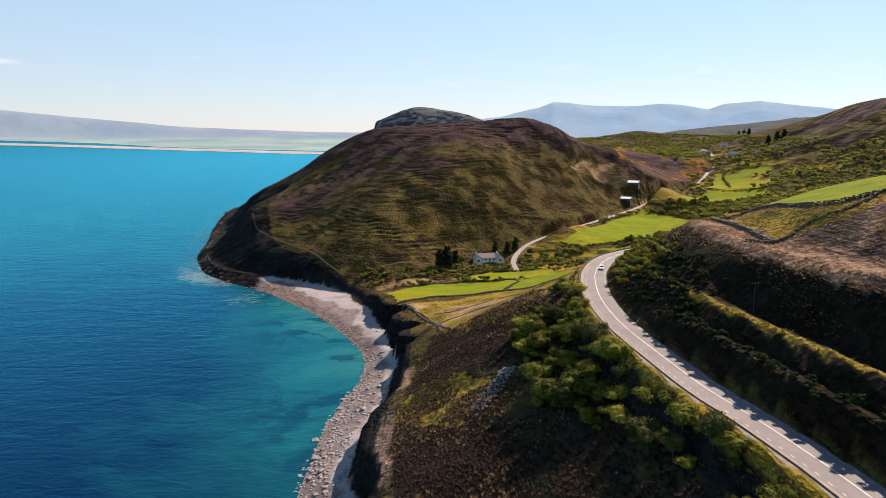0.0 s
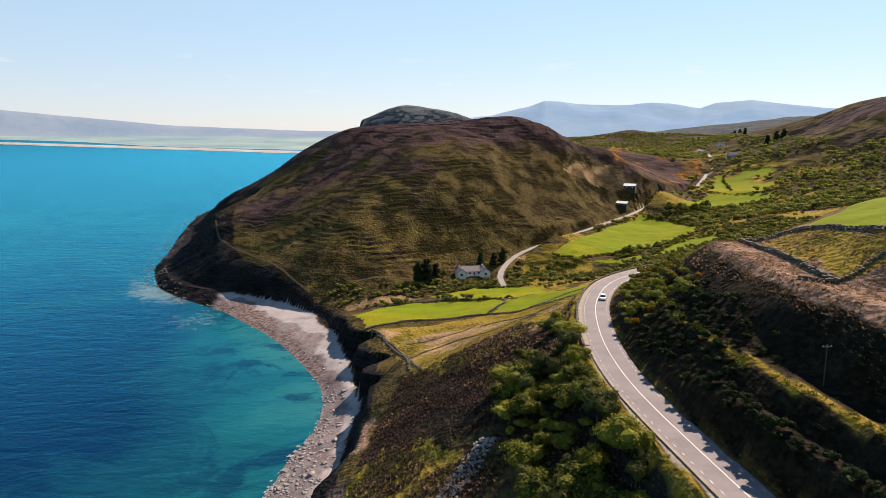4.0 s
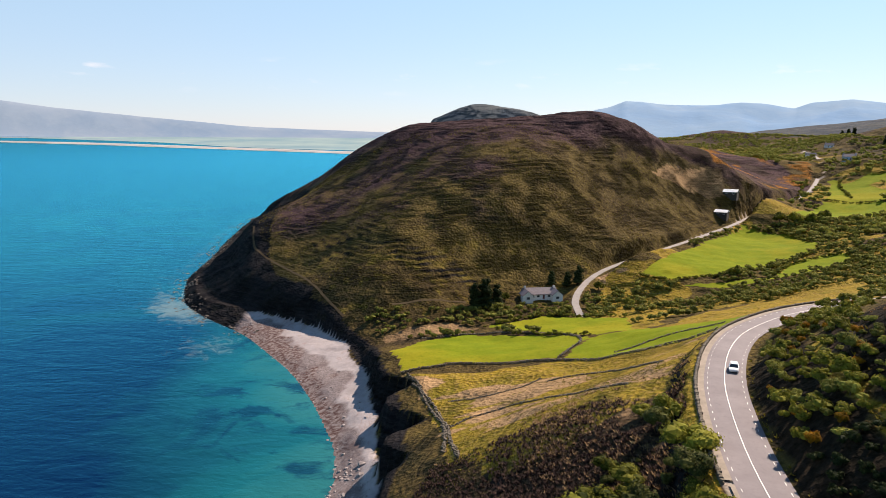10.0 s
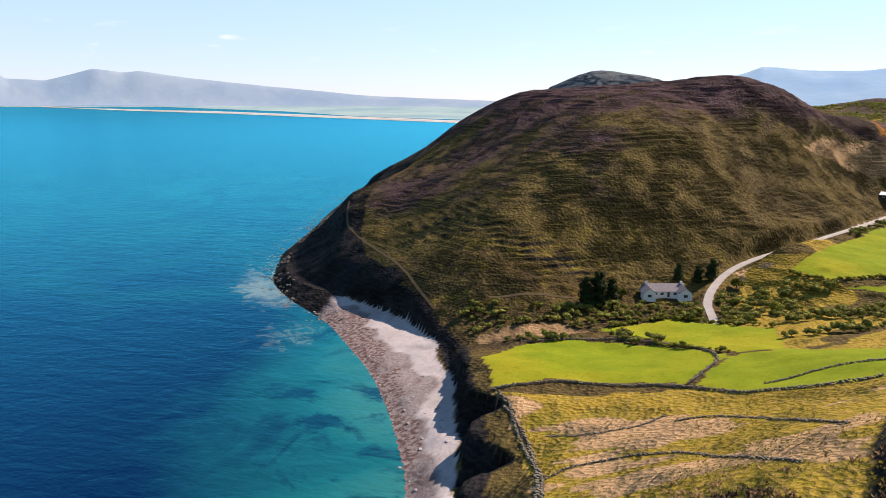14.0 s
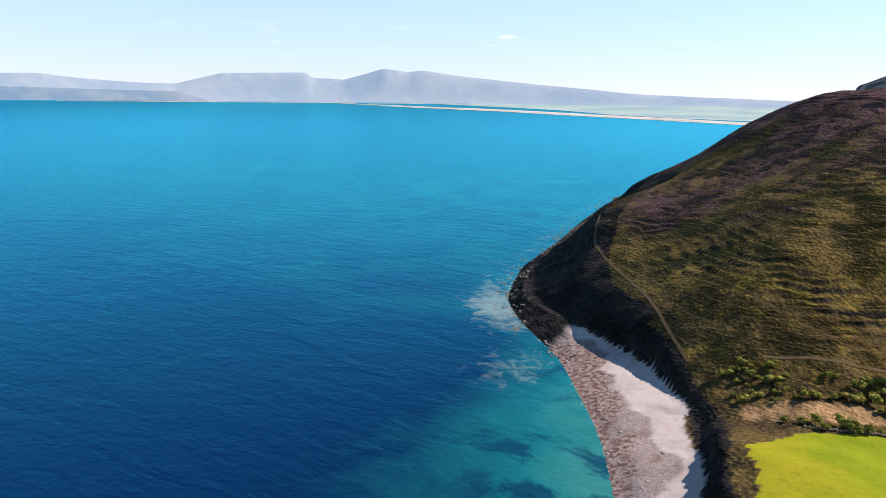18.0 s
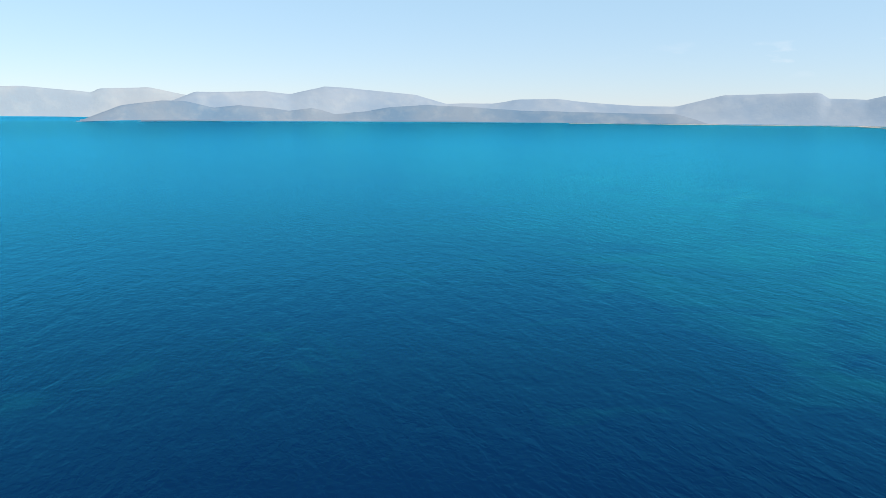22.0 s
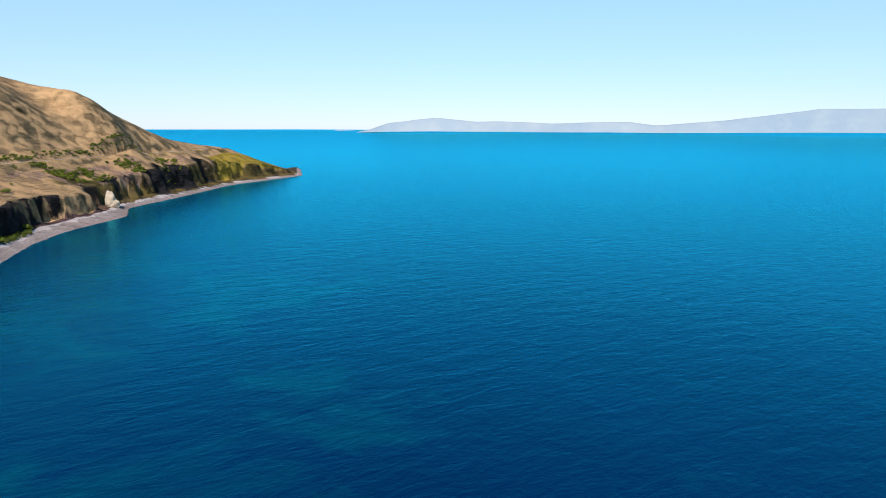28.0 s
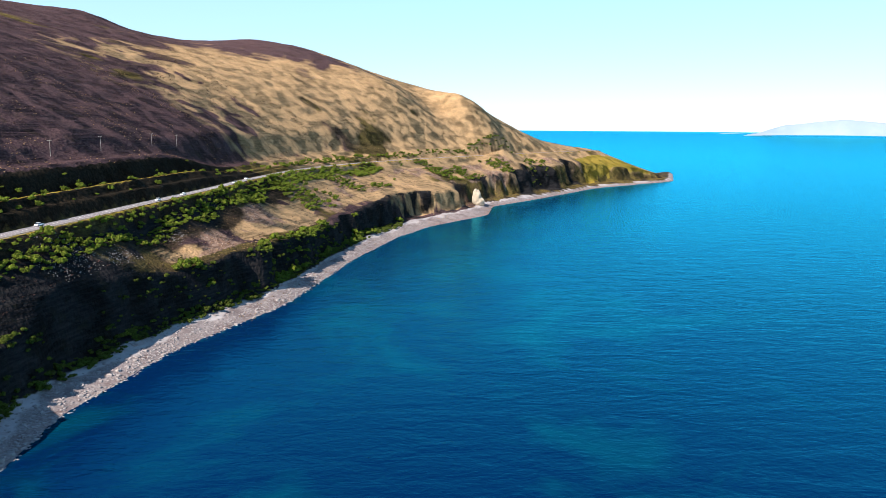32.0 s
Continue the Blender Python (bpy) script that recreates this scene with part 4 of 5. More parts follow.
def leaf_material(name, dark, light, dry=(0.10, 0.075, 0.03), dryness=0.12):
    m = Nodes(name)
    one = m.node("ObjectInfo").outputs["Random"]
    leaf = m.node("NewGeometry").outputs["Random Per Island"]
    color = m.mix(m.ramp(leaf, 0.0, 1.0), dark, light)
    color = m.mix(m.math("MULTIPLY", m.ramp(one, 0.3, 1.0), 0.55), color, tuple(v * 1.5 for v in light))
    color = m.mix(m.math("MULTIPLY", m.ramp(m.noise(9, 3), 0.50, 0.70), 0.6), color, tuple(0.8 * v for v in dark))
    color = m.mix(m.math("MULTIPLY", m.ramp(leaf, 1.0 - dryness, 1.0), 0.8), color, dry)
    m.done(color, 0.8, None, 0.06)
    thin_leaf = m.node("BsdfTranslucent", {"Color": color}).outputs[0]
    both = m.node("MixShader", {0: 0.3, 1: m.out.outputs[0], 2: thin_leaf}).outputs[0]
    m.t.links.new(both, m.t.nodes["Material Output"].inputs["Surface"])
    return m.mat


BUSH_LEAF = leaf_material("bush_leaves", (0.026, 0.036, 0.007), (0.225, 0.215, 0.028))
WEST_LEAF = leaf_material("thicket_leaves", (0.022, 0.032, 0.006), (0.120, 0.150, 0.016))
# thicket green darkened by the shade of the cliff face
SHADED_CLIFF_LEAF = leaf_material("shaded_cliff_leaves", (0.012, 0.019, 0.005), (0.062, 0.080, 0.012))
VALLEY_LEAF = leaf_material("valley_leaves", (0.065, 0.074, 0.018), (0.265, 0.262, 0.050), (0.20, 0.13, 0.05))
# for dark conifers, and for bank bushes with shade put into the colour
DARK_LEAF = leaf_material("conifer_and_shaded_leaves", (0.010, 0.018, 0.008), (0.030, 0.042, 0.014), dryness=0.02)
GREY_LEAF = leaf_material("willow_leaves", (0.030, 0.036, 0.012), (0.115, 0.120, 0.032), (0.12, 0.10, 0.05))
GORSE_LEAF = leaf_material("gorse_bloom", (0.075, 0.060, 0.008), (0.300, 0.130, 0.008), (0.30, 0.17, 0.01), 0.3)
TUFT_TAN = leaf_material("dead_grass", (0.130, 0.078, 0.038), (0.330, 0.210, 0.110), (0.38, 0.27, 0.15), 0.2)
TUFT_HEATH = leaf_material("heather_tufts", (0.024, 0.014, 0.015), (0.078, 0.045, 0.040), (0.16, 0.110, 0.06), 0.12)
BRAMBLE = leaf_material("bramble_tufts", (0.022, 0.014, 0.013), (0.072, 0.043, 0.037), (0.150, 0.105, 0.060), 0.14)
TUFT_GREEN = leaf_material("grass_tufts", (0.075, 0.070, 0.010), (0.220, 0.180, 0.020), (0.24, 0.17, 0.05), 0.2)
BARK = plain_material("bark", (0.10, 0.075, 0.05), (0.06, 0.045, 0.032), 0.6, 0.95, 0.02)
STONE = plain_material("shore_stone", (0.140, 0.118, 0.118), (0.30, 0.258, 0.25), 1.4, 0.85, 0.03)
WALL_STONE = plain_material("wall_stone", (0.075, 0.062, 0.045), (0.150, 0.125, 0.095), 0.7, 0.9, 0.03)
SCREE = plain_material("grey_scree", (0.16, 0.140, 0.136), (0.26, 0.230, 0.222), 1.0, 0.9, 0.03)
DARK_ROCK = plain_material("dark_rock", (0.060, 0.050, 0.045), (0.120, 0.098, 0.080), 2.5, 0.85, 0.08)


def mesh_of(name, verts, faces, material, smooth_faces=False):
    me = bpy.data.meshes.new(name)
    me.vertices.add(len(verts))
    me.vertices.foreach_set("co", np.asarray(verts, np.float32).ravel())
    fill_faces(me, np.asarray(faces, np.int32), smooth_faces)
    me.materials.append(material)
    return me


GOLD = (1 + 5**0.5) / 2
ICO_VERTS = np.array([(-1, GOLD, 0), (1, GOLD, 0), (-1, -GOLD, 0), (1, -GOLD, 0), (0, -1, GOLD), (0, 1, GOLD), (0, -1, -GOLD), (0, 1, -GOLD), (GOLD, 0, -1), (GOLD, 0, 1), (-GOLD, 0, -1), (-GOLD, 0, 1)]) / math.hypot(1, GOLD)
ICO_FACES = np.array([(0, 11, 5), (0, 5, 1), (0, 1, 7), (0, 7, 10), (0, 10, 11), (1, 5, 9), (5, 11, 4), (11, 10, 2), (10, 7, 6), (7, 1, 8), (3, 9, 4), (3, 4, 2), (3, 2, 6), (3, 6, 8), (3, 8, 9), (4, 9, 5), (2, 4, 11), (6, 2, 10), (8, 6, 7), (9, 8, 1)])


def crown_arrays(rng, wide, tall, clumps, leaf, lobes=7, foot=0.15, cone=False):
    """Leaf clumps, as bent pairs of triangles, on the skins of a few overlapping lobes with gaps between them."""
    if cone:
        h = rng.random(lobes) * 0.85
        middle = np.stack([rng.normal(0, 0.10, lobes) * wide, rng.normal(0, 0.10, lobes) * wide, tall * (0.12 + h)], 1)
        size = np.stack([wide * (0.52 - 0.42 * h)] * 2 + [np.full(lobes, tall * 0.13)], 1)
    else:
        a = rng.random(lobes) * 2 * np.pi
        r = np.sqrt(rng.random(lobes)) * wide * 0.36
        middle = np.stack([np.cos(a) * r, np.sin(a) * r, tall * (foot + 0.28 + 0.36 * rng.random(lobes))], 1)
        size = np.stack([wide * rng.uniform(0.17, 0.32, lobes), wide * rng.uniform(0.17, 0.32, lobes), tall * rng.uniform(0.18, 0.32, lobes)], 1)
    pick = rng.integers(0, lobes, clumps)
    way = rng.normal(size=(clumps, 3))
    way[:, 2] = np.abs(way[:, 2]) * 0.9 - 0.25
    way /= np.linalg.norm(way, axis=1)[:, None]
    at = middle[pick] + way * size[pick] * rng.uniform(0.72, 1.10, (clumps, 1))
    side = np.cross(way, rng.normal(size=(clumps, 3)))
    side /= np.linalg.norm(side, axis=1)[:, None] + 1e-9
    up = np.cross(side, way) * 0.75 + way * rng.uniform(-0.2, 0.75, (clumps, 1))
    s = leaf * rng.uniform(0.6, 1.4, (clumps, 1))
    v = np.stack([at - side * s, at + up * s * 0.9, at + side * s, at - up * s * 0.8 + way * s * 0.3], 1).reshape(-1, 3)
    k = np.arange(clumps)[:, None] * 4
    f = np.concatenate([k + [0, 2, 1], k + [0, 3, 2]])
    lump = ICO_VERTS[None] * rng.uniform(0.66, 0.92, (lobes, 12, 1)) * size[:, None] + middle[:, None]
    g = (ICO_FACES[None] + 12 * np.arange(lobes)[:, None, None]).reshape(-1, 3) + len(v)
    return np.concatenate([v, lump.reshape(-1, 3)]), np.concatenate([f, g])


def trunk_mesh(name, rng, tall, thick, limbs=4):
    """A tapered stem that forks into a few limbs."""
    verts, faces = [], []

    def limb(a, b, ra, rb):
        way = (b - a) / np.linalg.norm(b - a)
        u = np.cross(way, (0.3, 0.9, 0.1))
        u /= np.linalg.norm(u)
        w, n0 = np.cross(way, u), len(verts)
        for p, r in ((a, ra), ((a + b) / 2 + rng.normal(0, 0.04, 3) * tall, (ra + rb) / 2), (b, rb)):
            verts.extend(p + r * (np.cos(t) * u + np.sin(t) * w) for t in np.arange(5) * 2 * np.pi / 5)
        for ring in (0, 5):
            for q in range(5):
                o, o2 = n0 + ring + q, n0 + ring + (q + 1) % 5
                faces.append((o, o2, o2 + 5, o + 5))

    fork = np.array([0.0, 0.0, tall * 0.35])
    limb(np.array([0.0, 0.0, -0.6]), fork, thick, thick * 0.75)
    for q in range(limbs):
        t = q * 2 * np.pi / limbs + rng.random()
        limb(fork, np.array([np.cos(t) * tall * 0.25, np.sin(t) * tall * 0.25, tall * rng.uniform(0.6, 0.8)]), thick * 0.55, thick * 0.16)
    return mesh_of(name, verts, faces, BARK, True)


rng = np.random.default_rng(5)
SHRUBS = []   # width, height, leaf clumps as arrays
for wide, tall in ((3.6, 2.8), (4.6, 3.4), (2.8, 2.2), (5.4, 3.8), (3.2, 3.6), (4.2, 2.6)):
    SHRUBS.append(crown_arrays(rng, wide, tall, 1150, 0.13, lobes=13))
LIGHT_SHRUBS = [crown_arrays(rng, w, t, 300, 0.25, lobes=9) for w, t in ((4.0, 3.0), (3.0, 2.4), (5.0, 3.4), (3.6, 3.6))]
MID_SHRUBS = [crown_arrays(rng, w, t, 110, 0.42, lobes=8) for w, t in ((4.0, 3.0), (3.0, 2.4), (5.0, 3.4), (3.6, 3.6))]
FAR_SHRUBS = [crown_arrays(rng, w, t, 90, 0.50, lobes=6) for w, t in ((5.0, 3.6), (4.0, 3.0), (6.0, 4.2))]


def make_bush(kind, material, name, label, group):
    wide_tall = ((3.6, 2.8), (4.6, 3.4), (2.8, 2.2), (5.4, 3.8), (3.2, 3.6), (4.2, 2.6))[kind]
    base = tagged(new(name), label, "bush", group)
    ob = new("crown", mesh_of("crown", *SHRUBS[kind], material))
    ob.parent = base
    stem = new("trunk", trunk_mesh("trunk", np.random.default_rng(kind), wide_tall[1] * 0.8, 0.11))
    stem.parent = base
    return base


def scatter(n, x0, x1, y0, y1, keep, seed):
    """Random places in a rectangle of the plan, where keep(x, y, d, across) says so."""
    r = np.random.default_rng(seed)
    x, y = r.uniform(x0, x1, n), r.uniform(y0, y1, n)
    ok = keep(x, y, inland(x, y), beside(ROAD, x, y, 60.0)[0]) > r.random(n)
    return x[ok], y[ok]


def thin(x, y, gap):
    """Leaves out places nearer than gap to one kept before."""
    kept, cells = [], {}
    for k in range(len(x)):
        c = (int(x[k] // gap), int(y[k] // gap))
        if any((x[q] - x[k]) ** 2 + (y[q] - y[k]) ** 2 < gap * gap for a in (-1, 0, 1) for b in (-1, 0, 1) for q in cells.get((c[0] + a, c[1] + b), ())):
            continue
        cells.setdefault(c, []).append(k)
        kept.append(k)
    return x[kept], y[kept]


def belt(x, y, d, across):
    """Bushes in a belt on the slope under the road, and in the hollows of the bank above it."""
    patch = smooth(-0.42, -0.12, fbm(x, y, 30, 111))
    under = (across < -7.6) & (across > -21 + 12 * fbm(x, y, 40, 113)) & (d > 20)
    return patch * np.where(under, 1.0, 0) * (1 - smooth(205, 240, y) * smooth(-12, -16, across)) * (1 - 0.95 * smooth(222, 240, y))


def bank_growth(x, y, d, across):
    hedge = (across > 6.6) & (across < 9.6) & (y < 245)
    return np.where(hedge, 1.0, 0) + np.where((across > 7.5) & (across < 23), smooth(150, 215, y), 0) * smooth(-0.3, 0.1, fbm(x, y, 20, 115))


bx, by = thin(*scatter(14000, 12, 62, 52, 262, belt, 21), 2.9)
near_bushes = [make_bush(k, (BUSH_LEAF, BUSH_LEAF, GREY_LEAF, BUSH_LEAF, GREY_LEAF, BUSH_LEAF)[k], "bush",
                         ("dense green leafy bush on the slope below the road", "grey-green willow scrub on the slope below the road")[k in (2, 4)], "bushes below the road") for k in range(6)]
bank_bushes = [make_bush(k, (BUSH_LEAF, VALLEY_LEAF, GORSE_LEAF)[(1, 1, 0, 1, 2, 1)[k]], "bush", ("green bush on the bank above the road", "olive willow bush on the bank above the road", "gorse bush in orange-yellow bloom on the bank")[(1, 1, 0, 1, 2, 1)[k]], "bushes on the bank") for k in range(6)]
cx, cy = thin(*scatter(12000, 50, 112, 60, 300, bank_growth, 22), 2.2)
# bushes past y 208 get lighter leaves, the rest shade-dark ones
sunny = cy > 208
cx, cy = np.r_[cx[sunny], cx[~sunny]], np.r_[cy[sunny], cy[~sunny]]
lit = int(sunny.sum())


def plant_all(protos, xs, ys, seed, lo=0.7, hi=1.25):
    r = np.random.default_rng(seed)
    zs = on_ground(xs, ys)
    used = [False] * len(protos)
    for x, y, z in zip(xs, ys, zs):
        k = int(r.integers(0, len(protos)))
        s = r.uniform(lo, hi)
        m = Matrix.Translation((x, y, z - 0.15)) @ Matrix.Rotation(r.uniform(0, 6.28), 4, "Z") @ Matrix.Diagonal((s, s, s * r.uniform(0.8, 1.2), 1))
        if used[k]:
            copy_thing(protos[k], m)
        else:
            protos[k].matrix_basis = m
            used[k] = True


plant_all(near_bushes, bx[:240], by[:240], 31, 0.55, 1.5)
plant_all(bank_bushes, cx[:lit][:105], cy[:lit][:105], 32, 0.45, 0.9)


def strew(name, protos, xs, ys, material, label, category, seed, lo=0.7, hi=1.3, sink=0.15, lift=None):
    """Many small things of one kind, joined: for what nobody could count."""
    r = np.random.default_rng(seed)
    zs = (on_ground(xs, ys) if lift is None else lift) - sink
    vs, fs, start = [], [], 0
    kinds = r.integers(0, len(protos), len(xs))
    for k, (pv, pf) in enumerate(protos):
        sel = np.nonzero(kinds == k)[0]
        if not len(sel):
            continue
        t, s = r.uniform(0, 2 * np.pi, len(sel)), r.uniform(lo, hi, len(sel))
        c, n = np.cos(t) * s, np.sin(t) * s
        q = np.empty((len(sel), len(pv), 3))
        q[..., 0] = c[:, None] * pv[:, 0] - n[:, None] * pv[:, 1] + xs[sel][:, None]
        q[..., 1] = n[:, None] * pv[:, 0] + c[:, None] * pv[:, 1] + ys[sel][:, None]
        q[..., 2] = s[:, None] * pv[:, 2] * r.uniform(0.8, 1.2, (len(sel), 1)) + zs[sel][:, None]
        vs.append(q.reshape(-1, 3))
        fs.append((np.asarray(pf)[None] + (np.arange(len(sel)) * len(pv))[:, None, None]).reshape(-1, 3) + start)
        start += len(sel) * len(pv)
    return tagged(new(name, mesh_of(name, np.concatenate(vs), np.concatenate(fs), material)), label, category, kind="stuff")


def more(a, b):
    return np.concatenate([a[0], b[0]]), np.concatenate([a[1], b[1]])


# the rest of the belt, west of the camera's start, and the woods in the hollows
def west_belt(x, y, d, across):
    patch = smooth(-0.75, -0.15, fbm(x, y, 30, 121))
    return patch * np.where((across < -6.8) & (across > -13 + 14 * fbm(x, y, 60, 123, 2) - 3 - 6 * smooth(-200, -300, y)) & (d > 18), 1.0, np.where((across > 8) & (across < 26), 0.04, 0))


wx_, wy_ = thin(*scatter(40000, -140, 100, -620, 52, west_belt, 23), 1.7)
strew("bush_thicket", MID_SHRUBS, wx_, wy_, WEST_LEAF, "thicket of green bushes between the road and the cliff", "bushes", 41, 0.45, 1.05)
fx_, fy_ = thin(*scatter(26000, -110, 45, -560, 10, lambda x, y, d, a: np.where((d > 12.5) & (d < 21.5), 0.95 * smooth(-0.7, -0.1, fbm(x, y, 24, 125)), 0), 26), 0.95)
# trees on the face carry its shade in their leaf colour
strew("cliff_trees", FAR_SHRUBS, fx_, fy_, SHADED_CLIFF_LEAF, "trees and ivy on the sea cliff, shade put into their dark green", "trees", 47, 0.3, 0.75, 0.3)
fx_, fy_ = thin(*scatter(9000, -110, 45, -560, 10, lambda x, y, d, a: np.where((d > 14) & (d < 24), smooth(-0.15, 0.1, fbm(x, y, 30, 127)), 0), 27), 2.3)
strew("cliff_trees", MID_SHRUBS, fx_, fy_, WEST_LEAF, "green trees along the edge of the sea cliff", "trees", 48, 0.7, 1.7, 0.4)
fx_, fy_ = thin(*scatter(16000, -330, 10, -900, -380, lambda x, y, d, a: np.where((a < -7) & (a > -55) & (d > 26), smooth(0.08, 0.18, fbm(x, y, 36, 129)), np.where((a > 6) & (a < 14) & (y < -480), 0.6, 0)), 28), 2.6)
strew("bush_thicket", MID_SHRUBS, fx_, fy_, WEST_LEAF, "patches of green bushes on the terrace under the western road", "bushes", 50, 0.6, 1.3, 0.2)
if len(bx) > 240:
    strew("bush_thicket", LIGHT_SHRUBS, bx[240:], by[240:], BUSH_LEAF, "thicket of green bushes on the slope below the road", "bushes", 42, 0.6, 1.6)
# the bank's shade is put into the leaf colour of these bushes
strew("bush_thicket", LIGHT_SHRUBS, cx[lit:], cy[lit:], DARK_LEAF, "low bushes on the shaded bank, shade put into their leaf colour", "bushes", 46, 0.4, 0.8)
if lit > 105:
    strew("bush_thicket", LIGHT_SHRUBS, cx[105:lit], cy[105:lit], BUSH_LEAF, "green bushes on the bank above the bend", "bushes", 49, 0.5, 1.1)


def valley_scrub(x, y, d, across):
    inside_field = np.zeros(x.shape, bool)
    for poly in FIELDS.values():
        inside_field |= inside(poly, x, y)
    for poly in PASTURES + STRAWS:
        inside_field |= inside(poly, x, y)
    lane = np.abs(beside(SIDE_LANE, x, y, 12.0)[0]) < 4
    stream = (y > 396) & (y < np.interp(x, [-60, 0, 17, 38, 70, 100], [421, 436, 446, 452, 476, 470])) & (x > -55) & (x < 250)
    slope_wood = (x > 120) & (y > 330) & (y < 640)
    upper = (x > 230) & (y > 560) & (on_ground(x, y) < 92)
    want = np.where(stream, smooth(-0.15, 0.1, fbm(x, y, 24, 131)), 0) + np.where(slope_wood, smooth(-0.3, -0.05, fbm(x, y, 36, 133)), 0) + np.where(upper, 0.9 * smooth(-0.20, 0.0, fbm(x, y, 60, 135)), 0)
    want = np.where((y > 452) & (x < np.interp(y, [432, 455, 498, 531, 588, 648, 684, 716, 778], [47, 45, 61, 94, 140, 182, 202, 238, 284]) + 3), 0, want)
    return np.where(inside_field | lane | (np.abs(across) < 6), 0, np.clip(want, 0, 1))


strew("bush_thicket", FAR_SHRUBS, *thin(*scatter(40000, -55, 360, 330, 640, valley_scrub, 24), 2.7), VALLEY_LEAF, "green and olive scrub filling the valley floor", "bushes", 43, 0.35, 0.95)
strew("bush_thicket", FAR_SHRUBS, *thin(*scatter(16000, 210, 700, 560, 1700, valley_scrub, 25), 5.5), VALLEY_LEAF, "olive scrub and hedges up the valley", "bushes", 44, 0.7, 1.6)


# hedges and stone walls
def along(line, step):
    rows = resample([(*p, 0) for p in line], step)
    return rows[:, 0], rows[:, 1]


HEDGES = [[(82, 482), (99, 473), (122, 484), (156, 507), (190, 535)], [(186, 646), (206, 616), (205, 560)], [(215, 646), (255, 640), (325, 684)], [(277, 730), (322, 703)], [(8, 418), (33, 438), (66, 416)],
          [(24, 395), (46, 378)], [(145, 474), (168, 514), (204, 520), (190, 486)], [(300, 735), (330, 842), (374, 812)], [(258, 742), (304, 838)]]
hx, hy = (np.concatenate(v) for v in zip(*(along(h, 1.7) for h in HEDGES)))
hx, hy = hx + rng.normal(0, 0.5, len(hx)), hy + rng.normal(0, 0.5, len(hy))
strew("hedge", FAR_SHRUBS, hx, hy, BUSH_LEAF, "low dark hedges between the valley fields", "hedge", 45, 0.28, 0.62)


def pebble_arrays(r, flat=0.7):
    """A rough stone: a cube's corners pushed about and its edges cut."""
    v = np.array([(a, b, c) for a in (-1, 1) for b in (-1, 1) for c in (-1, 1)], float)
    v = np.vstack([v * 0.72, [(1.05, 0, 0), (-1.05, 0, 0), (0, 1.05, 0), (0, -1.05, 0), (0, 0, 1.0), (0, 0, -1.0)]]) * r.uniform(0.72, 1.15, (14, 3))
    v[:, 2] *= flat
    f = []
    for hub, ring in ((8, (4, 6, 7, 5)), (9, (0, 1, 3, 2)), (10, (2, 3, 7, 6)), (11, (0, 4, 5, 1)), (12, (1, 5, 7, 3)), (13, (0, 2, 6, 4))):
        f += [(hub, ring[q], ring[(q + 1) % 4]) for q in range(4)]
    return v * 0.5, np.array(f)


STONES = [pebble_arrays(rng) for _ in range(8)]
WALLS = [[(-22, 342), (-8, 350), (7, 349), (31, 345), (48, 330), (62, 325), (76, 325)], [(-1, 270), (-2, 288), (-6, 308), (-13, 326), (-17, 332)], [(31, 346), (45, 376), (26, 397), (4, 404), (-22, 396)],
         [(49, 341), (66, 347), (82, 338)], [(92, 238), (89, 222), (86, 198), (84, 176)], [(79, 181), (84, 176), (95, 182), (104, 177), (118, 186)], [(92, 238), (101, 224), (99.5, 204), (100, 193), (105, 186), (125, 182)],
         [(-1, 292), (5, 298), (17.5, 296), (25, 294.5), (33, 279.5), (40.5, 267)], [(-3.4, 315.5), (8, 315), (18, 316), (24, 322.5)], [(26, 316.5), (34, 318.5), (44, 309.5), (51.5, 284)], [(3, 262), (1, 272), (-1, 284), (-2, 294), (-7, 306), (-12, 320), (-15, 333), (-20, 340)]]
for line, tall in zip(WALLS, (0.8, 0.8, 0.7, 0.5, 1.1, 0.9, 1.1, 0.45, 0.3, 0.45, 0.7)):
    x, y = along(line, 0.55)
    x, y = np.repeat(x, 3), np.repeat(y, 3)
    r = np.random.default_rng(int(abs(x[0]) * 7 + len(x)))
    x, y = x + r.normal(0, 0.22, len(x)), y + r.normal(0, 0.22, len(y))
    z = on_ground(x, y) + np.tile([0.15, 0.45, 0.75], len(x) // 3) * tall
    strew("dry_stone_wall", STONES, x, y, WALL_STONE, "tumbled grey field wall of dry stones", "stone wall", len(x), 0.25 + 0.2 * tall, 0.4 + 0.4 * tall, 0.0, z)
rows = resample(ROAD, 0.7)
turn = np.gradient(rows[:, :2], axis=0)
turn /= np.linalg.norm(turn, axis=1)[:, None]
sel = (rows[:, 1] > 205) & (rows[:, 1] < 330)
kerb_x, kerb_y = rows[sel, 0] - turn[sel, 1] * 5.2, rows[sel, 1] + turn[sel, 0] * 5.2
kerb_x, kerb_y = np.repeat(kerb_x, 2), np.repeat(kerb_y, 2)
strew("roadside_wall", STONES, kerb_x, kerb_y, WALL_STONE, "low rough stone wall along the seaward road edge", "stone wall", 77, 0.55, 0.9, 0.0, np.repeat(rows[sel, 2], 2) + np.tile([0.0, 0.4], sel.sum()))


